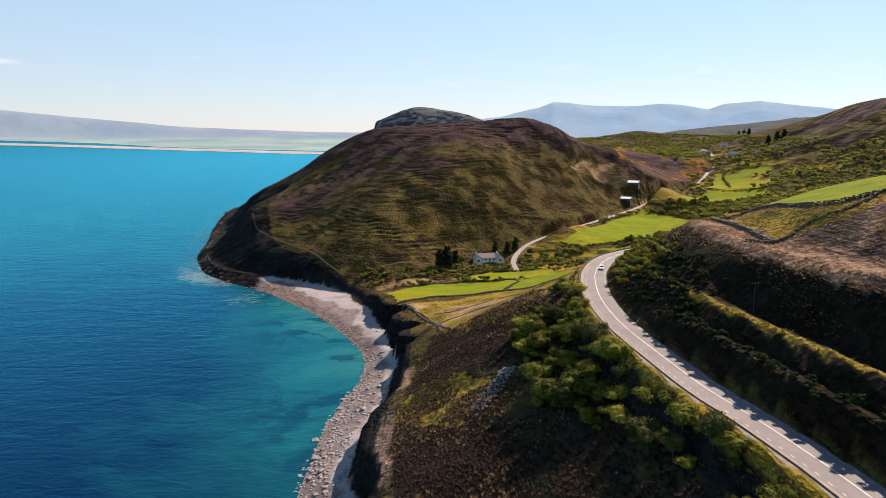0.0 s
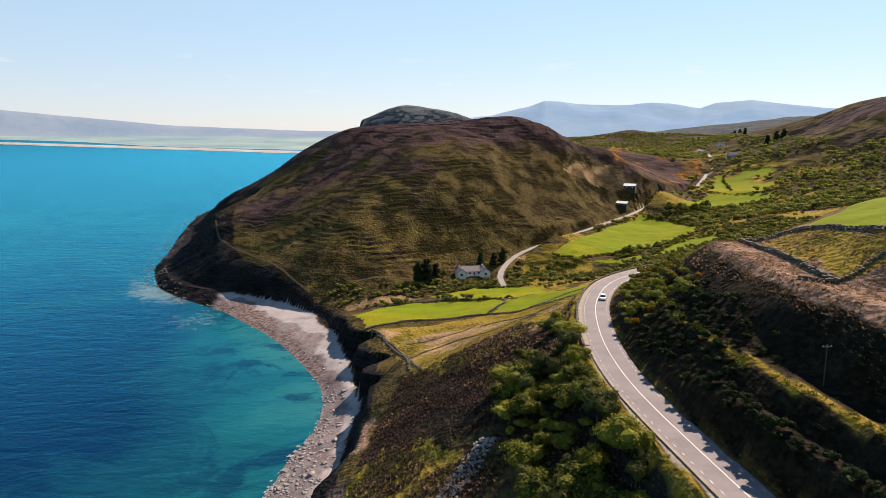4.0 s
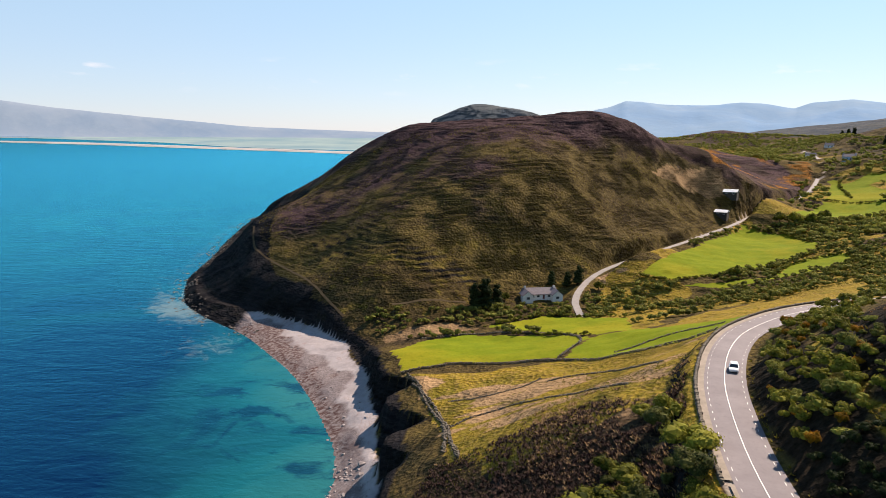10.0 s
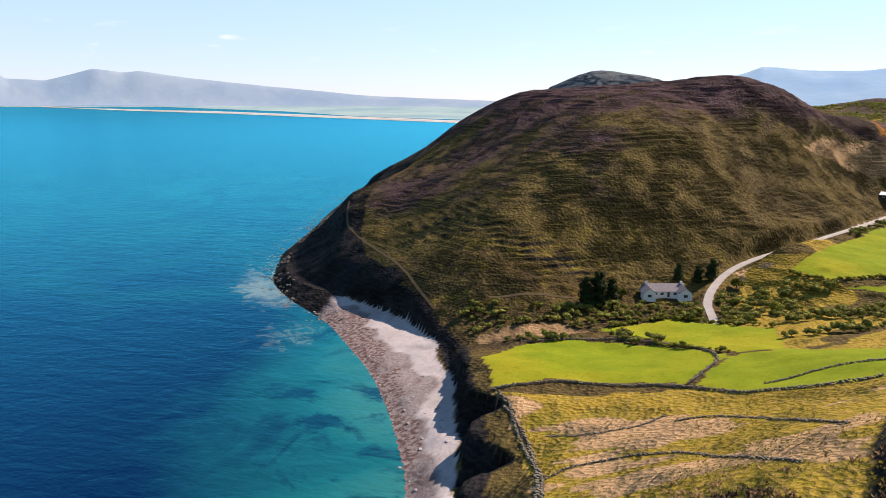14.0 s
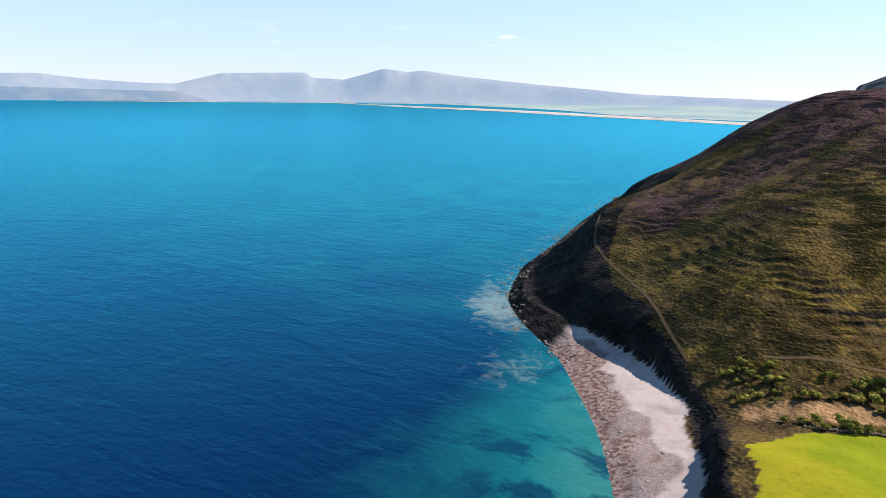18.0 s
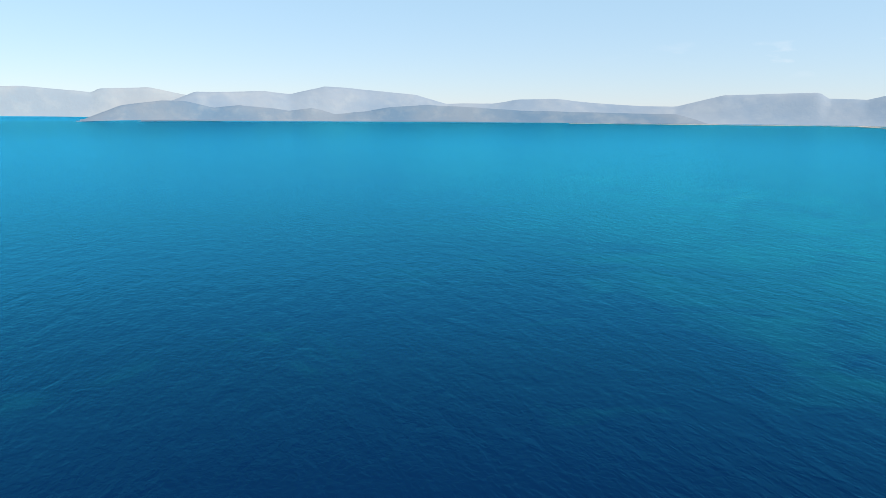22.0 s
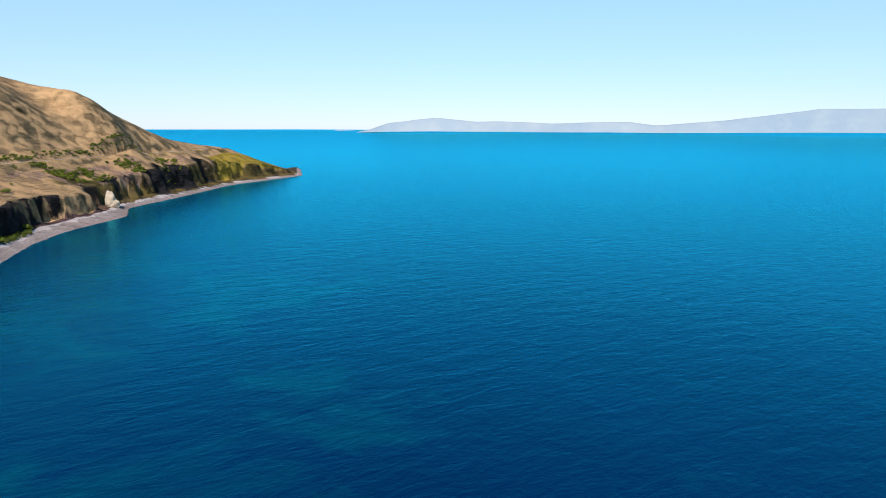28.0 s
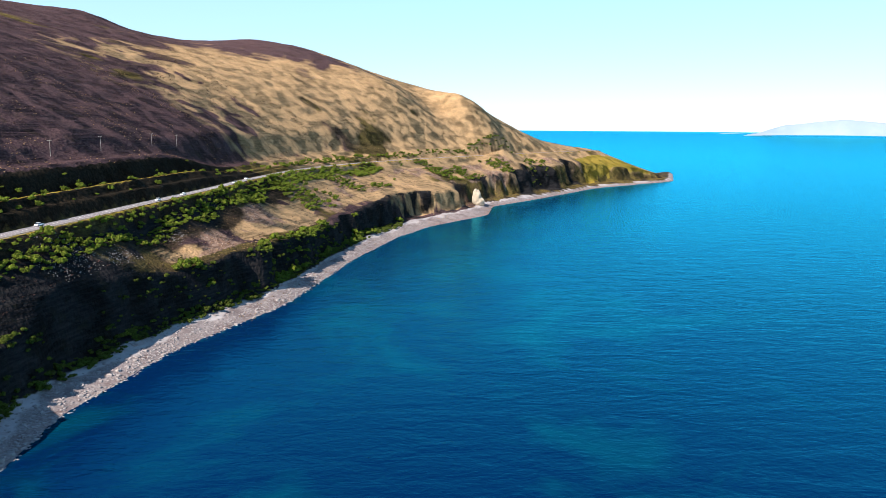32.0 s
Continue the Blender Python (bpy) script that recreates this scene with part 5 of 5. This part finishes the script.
# tufts of grass and heather
def tuft_arrays(r, blades, wide, tall):
    v, f = [], []
    for q in range(blades):
        t = r.uniform(0, 2 * np.pi)
        out, side = np.array([np.cos(t), np.sin(t), 0]), np.array([-np.sin(t), np.cos(t), 0])
        root = out * wide * 0.18 * r.random()
        v += [root - side * wide * 0.22, root + side * wide * 0.22, root + out * wide * r.uniform(0.3, 0.7) + np.array([0, 0, tall * r.uniform(0.6, 1.1)])]
        f.append((3 * q, 3 * q + 1, 3 * q + 2))
    return np.array(v), np.array(f)


TUFTS = [tuft_arrays(rng, 9, 0.85, 0.42) for _ in range(6)]
BIG_TUFTS = [tuft_arrays(rng, 7, 2.0, 0.8) for _ in range(6)]


def open_slope(x, y, d, across):
    return np.where((across < -7) & (d > 11), 0.9 * smooth(-0.35, 0.1, fbm(x, y, 12, 141)), 0)


def not_field(x, y):
    out = np.ones(x.shape, bool)
    for poly in FIELDS.values():
        out &= ~inside(poly, x, y)
    return out


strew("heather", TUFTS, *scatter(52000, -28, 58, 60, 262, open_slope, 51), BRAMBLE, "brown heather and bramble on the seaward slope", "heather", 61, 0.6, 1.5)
strew("rough_grass", TUFTS, *scatter(22000, -28, 58, 60, 275, lambda x, y, d, a: open_slope(x, y, d, a) * smooth(0.0, 0.2, fbm(x, y, 30, 143) + 0.05), 52), TUFT_TAN, "dead tan grass tussocks on the seaward slope", "grass", 62, 0.6, 1.4)
strew("verge_grass", TUFTS, *scatter(9000, 20, 70, 60, 262, lambda x, y, d, a: np.where((a < -5.4) & (a > -11.5), 0.9, np.where((a > 4.1) & (a < 5.2), 0.9, 0)), 53), TUFT_GREEN, "long green grass along the road verge", "grass", 63, 0.5, 1.0)
strew("rough_grass", TUFTS, *scatter(24000, -25, 80, 250, 350, lambda x, y, d, a: np.where((a < -8) & not_field(x, y) & (d > 14), 0.7 * smooth(-0.3, 0.2, fbm(x, y, 9, 145)), 0), 54), TUFT_GREEN, "tussocky yellow-green grass on the old pasture", "grass", 64, 0.35, 0.8)
strew("heather", TUFTS, *scatter(26000, 74, 150, 60, 250, lambda x, y, d, a: np.where(a > 24, 0.85 * smooth(-0.4, 0.05, fbm(x, y, 10, 147)), 0) * not_field(x, y), 55), TUFT_TAN, "pale dead bracken and heather above the bank", "heather", 65, 0.5, 1.15)
strew("bench_grass", TUFTS, *scatter(9000, 55, 100, 20, 240, lambda x, y, d, a: np.where((a > 14.2) & (a < 16.6), 1.0, np.where((a > 7) & (a < 30), 0.03, 0)), 56), TUFT_GREEN, "yellow-green grass on the lip of the old bench", "grass", 66, 0.6, 1.3)


def hill_face(x, y, d, across):
    return np.where((d > 45) & not_field(x, y) & (np.abs(beside(SIDE_LANE, x, y, 12.0)[0]) > 4), smooth(-0.30, 0.15, fbm(x, y * 1.6, 16, 151)), 0)


strew("heather", BIG_TUFTS, *scatter(52000, -180, 190, 440, 720, hill_face, 57), TUFT_HEATH, "dark heather tussocks over the headland hill", "heather", 67, 0.2, 0.55)
strew("rough_grass", BIG_TUFTS, *scatter(44000, -180, 190, 425, 640, hill_face, 58), TUFT_GREEN, "olive tussock grass over the headland hill", "grass", 68, 0.2, 0.55)
strew("heather", BIG_TUFTS, *scatter(26000, -130, 180, -640, -60, lambda x, y, d, a: np.where(a > 28, 0.8, np.where((a < -9) & (d > 26), 0.8, 0)) * smooth(-0.3, 0.15, fbm(x, y, 20, 153)), 59), TUFT_HEATH, "dark heather on the mountainside above the road", "heather", 69, 0.3, 0.8)
strew("rough_grass", BIG_TUFTS, *scatter(26000, -260, 180, -760, -160, lambda x, y, d, a: np.where((a > 28) | ((a < -9) & (d > 24)), 0.7, 0) * smooth(-0.1, 0.2, fbm(x, y, 34, 155)), 60), TUFT_TAN, "straw-coloured grass on the mountainside", "grass", 70, 0.3, 0.8)


# shore stones
def strand(x, y, d, across):
    w = curve(BEACH, y)
    return np.where((d > -1.8) & (d < w * 1.02), 0.35 + 0.65 * smooth(0.75, 0.2, d / w), 0) * np.where((y > 300) & (y < 436), 0.05, np.where(y > 262, 0.5, 1.0))


def shore_height(x, y):
    return np.maximum(on_ground(x, y), -0.25)


sx_, sy_ = scatter(110000, -150, 40, -520, 440, strand, 71)
strew("shingle_stones", STONES, sx_, sy_, STONE, "pale pink-grey boulders and cobbles along the shore", "stones", 81, 0.4, 1.35, 0.12, shore_height(sx_, sy_))
sx_, sy_ = thin(*scatter(5000, -60, 40, -300, 300, strand, 72), 2.2)
boulders = [tagged(new("boulder", mesh_of("boulder", STONES[k][0] * (1, 1, 0.9), STONES[k][1], STONE)), "pale weathered boulder on the stony shore", "boulder", "boulders on the shore") for k in range(6)]
plant_all(boulders, sx_[:260], sy_[:260], 82, 0.9, 1.7)
hx_, hy_ = scatter(26000, -300, -90, 425, 900, lambda x, y, d, a: np.where((d > -9) & (d < 7), 1.0 * smooth(-0.15, 0.15, fbm(x, y, 14, 161)), 0), 73)
strew("headland_rocks", STONES, hx_, hy_, DARK_ROCK, "broken dark rocks around the foot of the headland", "rocks", 83, 0.5, 1.9, 0.1, shore_height(hx_, hy_))
gx_, gy_ = scatter(4500, 8, 52, -240, -110, lambda x, y, d, a: np.where((a < -8) & (a > -26), smooth(0.12, 0.24, fbm(x, y, 18, 163)), 0), 74)
strew("scree", STONES, gx_, gy_, SCREE, "grey spill of loose stones below the road", "stones", 84, 0.2, 0.6, 0.05)
gx_, gy_ = scatter(3000, 8, 30, 165, 200, lambda x, y, d, a: smooth(4.0, 1.0, np.abs((x - 14) * 0.8 - (y - 184) * 0.6)) * (np.hypot(x - 14, y - 184) < 9), 75)
strew("scree", STONES, gx_, gy_, SCREE, "pale outcrop of loose stones on the slope", "stones", 85, 0.4, 1.0, 0.1)

trail("footpath", FOOTPATH, 1.1, 0.14, EARTH, "worn earth path along the cliff edge", "path")
trail("footpath", [(-40, 428, 0), (-18, 436, 0), (-6, 441, 0)], 1.2, 0.14, EARTH, "grassy track along the foot of the hill", "path")


# ---- houses, cars, poles, trees, rocks ----
def part(name, bm, material, parent, label=""):
    me = bpy.data.meshes.new(name)
    bm.to_mesh(me)
    bm.free()
    me.materials.append(material)
    ob = new(name, me)
    ob.parent = parent
    if label:
        ob["label"] = label
    return ob


def box(bm, x0, x1, y0, y1, z0, z1, bevel=0.0):
    got = bmesh.ops.create_cube(bm, size=1.0, matrix=Matrix.Translation(((x0 + x1) / 2, (y0 + y1) / 2, (z0 + z1) / 2)) @ Matrix.Diagonal((x1 - x0, y1 - y0, z1 - z0, 1)))
    if bevel:
        edges = list({e for v in got["verts"] for e in v.link_edges})
        bmesh.ops.bevel(bm, geom=edges, offset=bevel, segments=2, affect="EDGES")
    return bm


def block(*span, bevel=0.0):
    return box(bmesh.new(), *span, bevel=bevel)


def prism(points, x0, x1):
    """A body with one outline in y and z, from x0 to x1."""
    bm = bmesh.new()
    a, b = [bm.verts.new((x0, *p)) for p in points], [bm.verts.new((x1, *p)) for p in points]
    bm.faces.new(a[::-1])
    bm.faces.new(b)
    for k in range(len(points)):
        bm.faces.new((a[k], a[(k + 1) % len(points)], b[(k + 1) % len(points)], b[k]))
    bmesh.ops.recalc_face_normals(bm, faces=bm.faces)
    return bm


RENDER_WALL = plain_material("white_render", (0.74, 0.74, 0.72), (0.64, 0.64, 0.62), 1.5, 0.9, 0.01)
SLATE = plain_material("slate_roof", (0.20, 0.165, 0.180), (0.14, 0.12, 0.135), 1.2, 0.7, 0.02)
PALE_ROOF = plain_material("pale_metal_roof", (0.80, 0.81, 0.82), (0.70, 0.71, 0.72), 2.0, 0.45, 0.01)
DARK_WALL = plain_material("dark_barn_wall", (0.055, 0.050, 0.048), (0.035, 0.032, 0.031), 1.0, 0.9, 0.02)
BLUE_WALL = plain_material("pale_blue_wall", (0.34, 0.46, 0.55), (0.28, 0.40, 0.50), 1.0, 0.9, 0.01)
PANE = plain_material("window_glass", (0.03, 0.04, 0.05), (0.05, 0.06, 0.07), 0.8, 0.12, 0, 0.6)
FRAME = plain_material("window_frame", (0.70, 0.70, 0.69), (0.62, 0.62, 0.61), 0.5, 0.6, 0)
DOOR = plain_material("painted_door", (0.16, 0.05, 0.04), (0.12, 0.04, 0.03), 0.4, 0.6, 0)
POLE = plain_material("weathered_pole", (0.30, 0.27, 0.24), (0.20, 0.18, 0.16), 0.5, 0.9, 0.01)
STEEL = plain_material("galvanised_steel", (0.42, 0.43, 0.44), (0.34, 0.35, 0.36), 0.4, 0.5, 0, 0.5, 0.7)
TYRE = plain_material("tyre_rubber", (0.02, 0.02, 0.02), (0.03, 0.03, 0.03), 0.2, 0.9, 0)
CAR_WHITE = plain_material("white_car_paint", (0.78, 0.78, 0.78), (0.74, 0.74, 0.75), 2.0, 0.25, 0, 0.6)
CAR_GLASS = plain_material("car_glass", (0.015, 0.02, 0.025), (0.02, 0.025, 0.03), 0.5, 0.08, 0, 0.7)
LAMP_GLASS = plain_material("headlight_glass", (0.65, 0.66, 0.66), (0.58, 0.59, 0.60), 0.2, 0.2, 0, 0.6)
RED_GLASS = plain_material("tail_light_glass", (0.35, 0.02, 0.02), (0.28, 0.015, 0.015), 0.2, 0.25, 0, 0.6)
PALE_ROCK = plain_material("pale_rock", (0.36, 0.30, 0.23), (0.26, 0.215, 0.165), 3.0, 0.9, 0.15)


def gable_house(name, label, long, deep, eaves, ridge, place, turn, wall=RENDER_WALL, roof=SLATE, windows=5, chimneys=2, porch=False, category="house"):
    """A house with a pitched roof. Its long side faces -y before it is turned."""
    base = tagged(new(name), label, category)
    body = part("wall", prism([(-deep / 2, -4.0), (deep / 2, -4.0), (deep / 2, eaves), (0, ridge - 0.15), (-deep / 2, eaves)], -long / 2, long / 2), wall, base)
    t = 0.22
    over = 0.35
    fall = (ridge - eaves) / (deep / 2)
    for sgn, half in ((-1, "front"), (1, "back")):
        pts = [(0, ridge), (0, ridge + t), (sgn * (deep / 2 + over), eaves - fall * over + t), (sgn * (deep / 2 + over), eaves - fall * over)]
        part("roof", prism(pts, -long / 2 - over, long / 2 + over), roof, base)
    for k in range(windows):
        x = -long / 2 + long * (k + 0.5) / windows
        if windows > 2 and k == windows // 2:
            d = part("door", block(x - 0.5, x + 0.5, -deep / 2 - 0.05, -deep / 2 + 0.1, 0.05, 2.1), DOOR, base)
            continue
        w = part("window", block(x - 0.75, x + 0.75, -deep / 2 - 0.04, -deep / 2 + 0.08, 0.85, 2.05), FRAME, base)
        part("pane", block(x - 0.66, x + 0.66, -deep / 2 - 0.055, -deep / 2 - 0.03, 0.93, 1.97), PANE, w)
        part("window_sill", block(x - 0.82, x + 0.82, -deep / 2 - 0.14, -deep / 2, 0.76, 0.85), FRAME, w)
    for k in range(chimneys):
        x = (-long / 2 + 0.8, long / 2 - 0.8)[k]
        c = part("chimney", block(x - 0.45, x + 0.45, -0.4, 0.4, ridge - 0.8, ridge + 1.1, bevel=0.04), wall, base)
        part("chimney_pot", block(x - 0.15, x + 0.15, -0.15, 0.15, ridge + 1.1, ridge + 1.5, bevel=0.05), DOOR, c)
    if porch:
        for px in porch:
            part("gable_wing", prism([(-deep / 2 - 3.5, -1.2), (-deep / 2 + 1, -1.2), (-deep / 2 + 1, eaves), (-deep / 2 - 3.5, eaves)], px - 2.6, px + 2.6), wall, base)
            bm = bmesh.new()
            y0, y1 = -deep / 2 - 3.9, 0.0
            for sgn in (-1, 1):
                v = [bm.verts.new(p) for p in ((px, y0, ridge - 0.2), (px, y1, ridge - 0.2), (px + sgn * 3.0, y1, eaves - 0.1), (px + sgn * 3.0, y0, eaves - 0.1),
                                               (px, y0, ridge), (px, y1, ridge), (px + sgn * 3.0, y1, eaves + 0.1), (px + sgn * 3.0, y0, eaves + 0.1))]
                for q in ((0, 1, 2, 3), (4, 7, 6, 5), (0, 4, 5, 1), (1, 5, 6, 2), (2, 6, 7, 3), (3, 7, 4, 0)):
                    bm.faces.new([v[i] for i in q])
            bmesh.ops.recalc_face_normals(bm, faces=bm.faces)
            part("gable_roof", bm, roof, base)
            tri = bmesh.new()
            tri.faces.new([tri.verts.new(p) for p in ((px - 2.6, -deep / 2 - 3.5, eaves), (px + 2.6, -deep / 2 - 3.5, eaves), (px, -deep / 2 - 3.5, ridge - 0.3))])
            grown = bmesh.ops.extrude_face_region(tri, geom=tri.faces[:])
            bmesh.ops.translate(tri, verts=[g for g in grown["geom"] if isinstance(g, bmesh.types.BMVert)], vec=(0, 0.2, 0))
            part("gable_end", tri, wall, base)
            w = part("window", block(px - 0.9, px + 0.9, -deep / 2 - 3.56, -deep / 2 - 3.42, 0.7, 2.0), FRAME, base)
            part("pane", block(px - 0.8, px + 0.8, -deep / 2 - 3.58, -deep / 2 - 3.55, 0.78, 1.92), PANE, w)
    x, y = place
    base.matrix_basis = Matrix.Translation((x, y, height_at(x, y) + 0.4)) @ Matrix.Rotation(radians(turn), 4, "Z")
    return base


gable_house("bungalow", "long white bungalow with a purple-grey slate roof", 16.5, 7, 2.5, 5.0, (29, 461.5), 14, windows=6, porch=(-7.5, 7.5))
gable_house("barn", "dark farm shed with a bright pale metal roof", 10, 7.5, 2.3, 4.0, (181, 668), -28, DARK_WALL, PALE_ROOF, 2, 0, category="barn")
gable_house("barn", "low dark shed with a bright pale metal roof beside the lane", 9, 7, 2.2, 3.7, (170, 650), -30, DARK_WALL, PALE_ROOF, 2, 0, category="barn")
gable_house("farmhouse", "small pale blue house up the valley", 13, 8, 3.6, 6.4, (372, 905), -30, BLUE_WALL, SLATE, 4, 2)
gable_house("farmhouse", "small white house far up the valley", 12, 7, 3.2, 6.0, (395, 1060), -20, RENDER_WALL, SLATE, 3, 1)
gable_house("farmhouse", "white cottage under the far hillside", 11, 7, 3.0, 5.6, (455, 1150), -35, RENDER_WALL, SLATE, 3, 1)
gable_house("farmhouse", "white house on the wooded slope across the valley", 12, 8, 3.2, 6.0, (262, 455), -35, RENDER_WALL, PALE_ROOF, 3, 1)


def make_car(label, paint):
    """A small hatchback. Its nose points to +y."""
    base = tagged(new("car"), label, "car", "cars on the coast road")
    side = [(-2.05, 0.32), (2.0, 0.32), (2.05, 0.62), (1.9, 0.78), (1.0, 0.92), (-1.95, 0.95), (-2.08, 0.7)]
    bm = prism(side, -0.88, 0.88)
    bmesh.ops.bevel(bm, geom=list(bm.edges), offset=0.07, segments=2, affect="EDGES")
    part("body", bm, paint, base)
    bm = prism([(1.0, 0.9), (0.35, 1.40), (-1.35, 1.45), (-1.9, 0.93)], -0.80, 0.80)
    for v in bm.verts:
        if v.co.z > 1.2:
            v.co.x *= 0.82
    bmesh.ops.bevel(bm, geom=list(bm.edges), offset=0.05, segments=2, affect="EDGES")
    part("cabin_glass", bm, CAR_GLASS, base, "dark car windows")
    bm = prism([(0.33, 1.41), (-1.33, 1.46), (-1.38, 1.50), (0.28, 1.46)], -0.66, 0.66)
    part("roof", bm, paint, base)
    for x in (-0.62, 0.62):
        part("headlight", block(x - 0.2, x + 0.2, 1.96, 2.07, 0.58, 0.74, bevel=0.03), LAMP_GLASS, base, "clear headlight")
        part("tail_light", block(x - 0.17, x + 0.17, -2.10, -2.0, 0.66, 0.86, bevel=0.03), RED_GLASS, base, "red tail light")
        part("wing_mirror", block(x * 1.55 - 0.1, x * 1.55 + 0.1, 0.62, 0.74, 0.92, 1.06, bevel=0.03), paint, base)
    for x in (-0.80, 0.80):
        for y in (-1.3, 1.3):
            bm = bmesh.new()
            bmesh.ops.create_cone(bm, cap_ends=True, segments=18, radius1=0.31, radius2=0.31, depth=0.2, matrix=Matrix.Translation((x, y, 0.31)) @ Matrix.Rotation(radians(90), 4, "Y"))
            w = part("wheel", bm, TYRE, base, "black tyre")
            bm = bmesh.new()
            bmesh.ops.create_cone(bm, cap_ends=True, segments=12, radius1=0.19, radius2=0.19, depth=0.22, matrix=Matrix.Translation((x, y, 0.31)) @ Matrix.Rotation(radians(90), 4, "Y"))
            part("rim", bm, STEEL, w, "silver rim")
    return base


def on_road(y, across, back=False):
    rows = resample(ROAD, 1.0)
    k = int(np.argmin(np.abs(rows[:, 1] - y)))
    d = rows[k + 1, :2] - rows[k - 1, :2]
    d = d / np.linalg.norm(d)
    turn = math.atan2(-d[0], d[1]) + (math.pi if back else 0)
    return Matrix.Translation((rows[k, 0] + d[1] * across, rows[k, 1] - d[0] * across, rows[k, 2] + 0.09)) @ Matrix.Rotation(turn, 4, "Z")


white_car = make_car("small white hatchback driving on the coast road", CAR_WHITE)
white_car.matrix_basis = on_road(254, 1.6, True)
for y, side, back in ((-141, 1.7, True), (-231, -1.7, False), (-262, -1.7, False), (-346, -1.7, False), (-380, 1.7, True)):
    copy_thing(white_car, on_road(y, side, back))


def make_pole(wood, label):
    base = tagged(new("utility_pole"), label, "utility pole", "utility poles")
    bm = bmesh.new()
    bmesh.ops.create_cone(bm, cap_ends=True, segments=10, radius1=0.13, radius2=0.09, depth=9.7, matrix=Matrix.Translation((0, 0, 3.85)))
    part("pole", bm, wood, base)
    arm = part("crossarm", block(-1.1, 1.1, -0.07, 0.07, 8.15, 8.32, bevel=0.02), wood, base)
    for x in (-0.95, 0.0, 0.95):
        bm = bmesh.new()
        bmesh.ops.create_cone(bm, cap_ends=True, segments=8, radius1=0.07, radius2=0.05, depth=0.26, matrix=Matrix.Translation((x, 0, 8.44)))
        part("insulator", bm, STEEL, arm)
    return base


# darker pole colour for the two eastern poles
DARK_POLE = plain_material("dark_pole_wood", (0.055, 0.045, 0.038), (0.085, 0.070, 0.058), 0.5, 0.9, 0.01)
pole = make_pole(POLE, "weathered pale utility pole with a crossarm on the hillside")
for k, (x, y) in enumerate(((70, 153.5), (68, 192))):
    m = Matrix.Translation((x, y, height_at(x, y))) @ Matrix.Rotation(radians(10), 4, "Z") @ Matrix.Diagonal((0.8, 0.8, 0.8, 1))
    make_pole(DARK_POLE, "dark utility pole standing on the cut bank").matrix_basis = m
for k, (x, y) in enumerate(((75, -215), (67, -259), (61, -328), (56, -366))):
    m = Matrix.Translation((x, y, height_at(x, y))) @ Matrix.Rotation(radians(8 + 5 * (k % 3)), 4, "Z")
    if k:
        copy_thing(pole, m)
    else:
        pole.matrix_basis = m


def make_tree(name, label, wide, tall, clumps, leaf, material, seed, cone, lobes):
    r = np.random.default_rng(seed)
    base = tagged(new(name), label, "tree")
    ob = new("crown", mesh_of("crown", *crown_arrays(r, wide, tall, clumps, leaf, lobes, 0.1, cone), material))
    ob.parent = base
    stem = new("trunk", trunk_mesh("trunk", r, tall * 0.85, 0.30))
    stem.parent = base
    return base


dark_tree = make_tree("conifer_tree", "tall dark conifer beside the white bungalow", 8.0, 13.5, 700, 0.55, DARK_LEAF, 3, True, 22)
leafy = make_tree("leafy_tree", "rounded green tree among the valley fields", 6.0, 6.5, 420, 0.50, BUSH_LEAF, 4, False, 9)


def stand(proto, rows):
    for k, (x, y, s, turn) in enumerate(rows):
        m = Matrix.Translation((x, y, height_at(x, y) - 0.2)) @ Matrix.Rotation(turn, 4, "Z") @ Matrix.Diagonal((s, s, s, 1))
        if k:
            copy_thing(proto, m)
        else:
            proto.matrix_basis = m


stand(dark_tree, [(3, 441, 1.0, 0), (-2, 438, 0.85, 1), (8, 445, 0.75, 2), (44, 476, 0.6, 3), (50, 478, 0.7, 4), (36, 476, 0.55, 5), (494, 1052, 1.3, 1), (506, 1056, 1.2, 3), (484, 1058, 1.1, 2), (600, 1420, 1.0, 1), (614, 1430, 1.1, 2), (585, 1410, 0.9, 4)])
stand(leafy, [(129, 480, 1.0, 0), (152, 494, 0.8, 1), (186, 486, 0.5, 2), (196, 490, 0.5, 3), (60, 474, 0.8, 4), (12, 452, 0.7, 5), (70, 440, 0.8, 2), (208, 640, 1.3, 1), (216, 632, 1.4, 3), (226, 630, 1.2, 4), (236, 634, 1.3, 0), (42, 236, 0.8, 2)])


# pale pinnacle of rock on the western shore
def crag(name, label, wide, deep, tall, place, turn, material, seed, lean=0.25):
    bm = bmesh.new()
    bmesh.ops.create_icosphere(bm, subdivisions=4, radius=1.0)
    for v in bm.verts:
        p = v.co.copy()
        h = (p.z + 1) / 2
        n = noise.fractal(p * 1.7 + Vector((seed, 0, 0)), 0.9, 2.1, 5) * 0.28
        thin_top = 1.0 - 0.62 * h
        v.co = Vector((p.x * wide * thin_top * (1 + n), p.y * deep * thin_top * (1 + n) + lean * tall * h, (h * (1 + 0.4 * n)) * tall - 2))
    me = bpy.data.meshes.new(name)
    bm.to_mesh(me)
    bm.free()
    me.materials.append(material)
    ob = tagged(new(name, me), label, "rock")
    x, y = place
    ob.matrix_basis = Matrix.Translation((x, y, max(height_at(x, y), 0) - 0.5)) @ Matrix.Rotation(radians(turn), 4, "Z")
    return ob


crag("sea_crag", "pale sunlit pinnacle of rock against the dark cliff", 12, 8, 21, (-204, -668), -55, PALE_ROCK, 3)
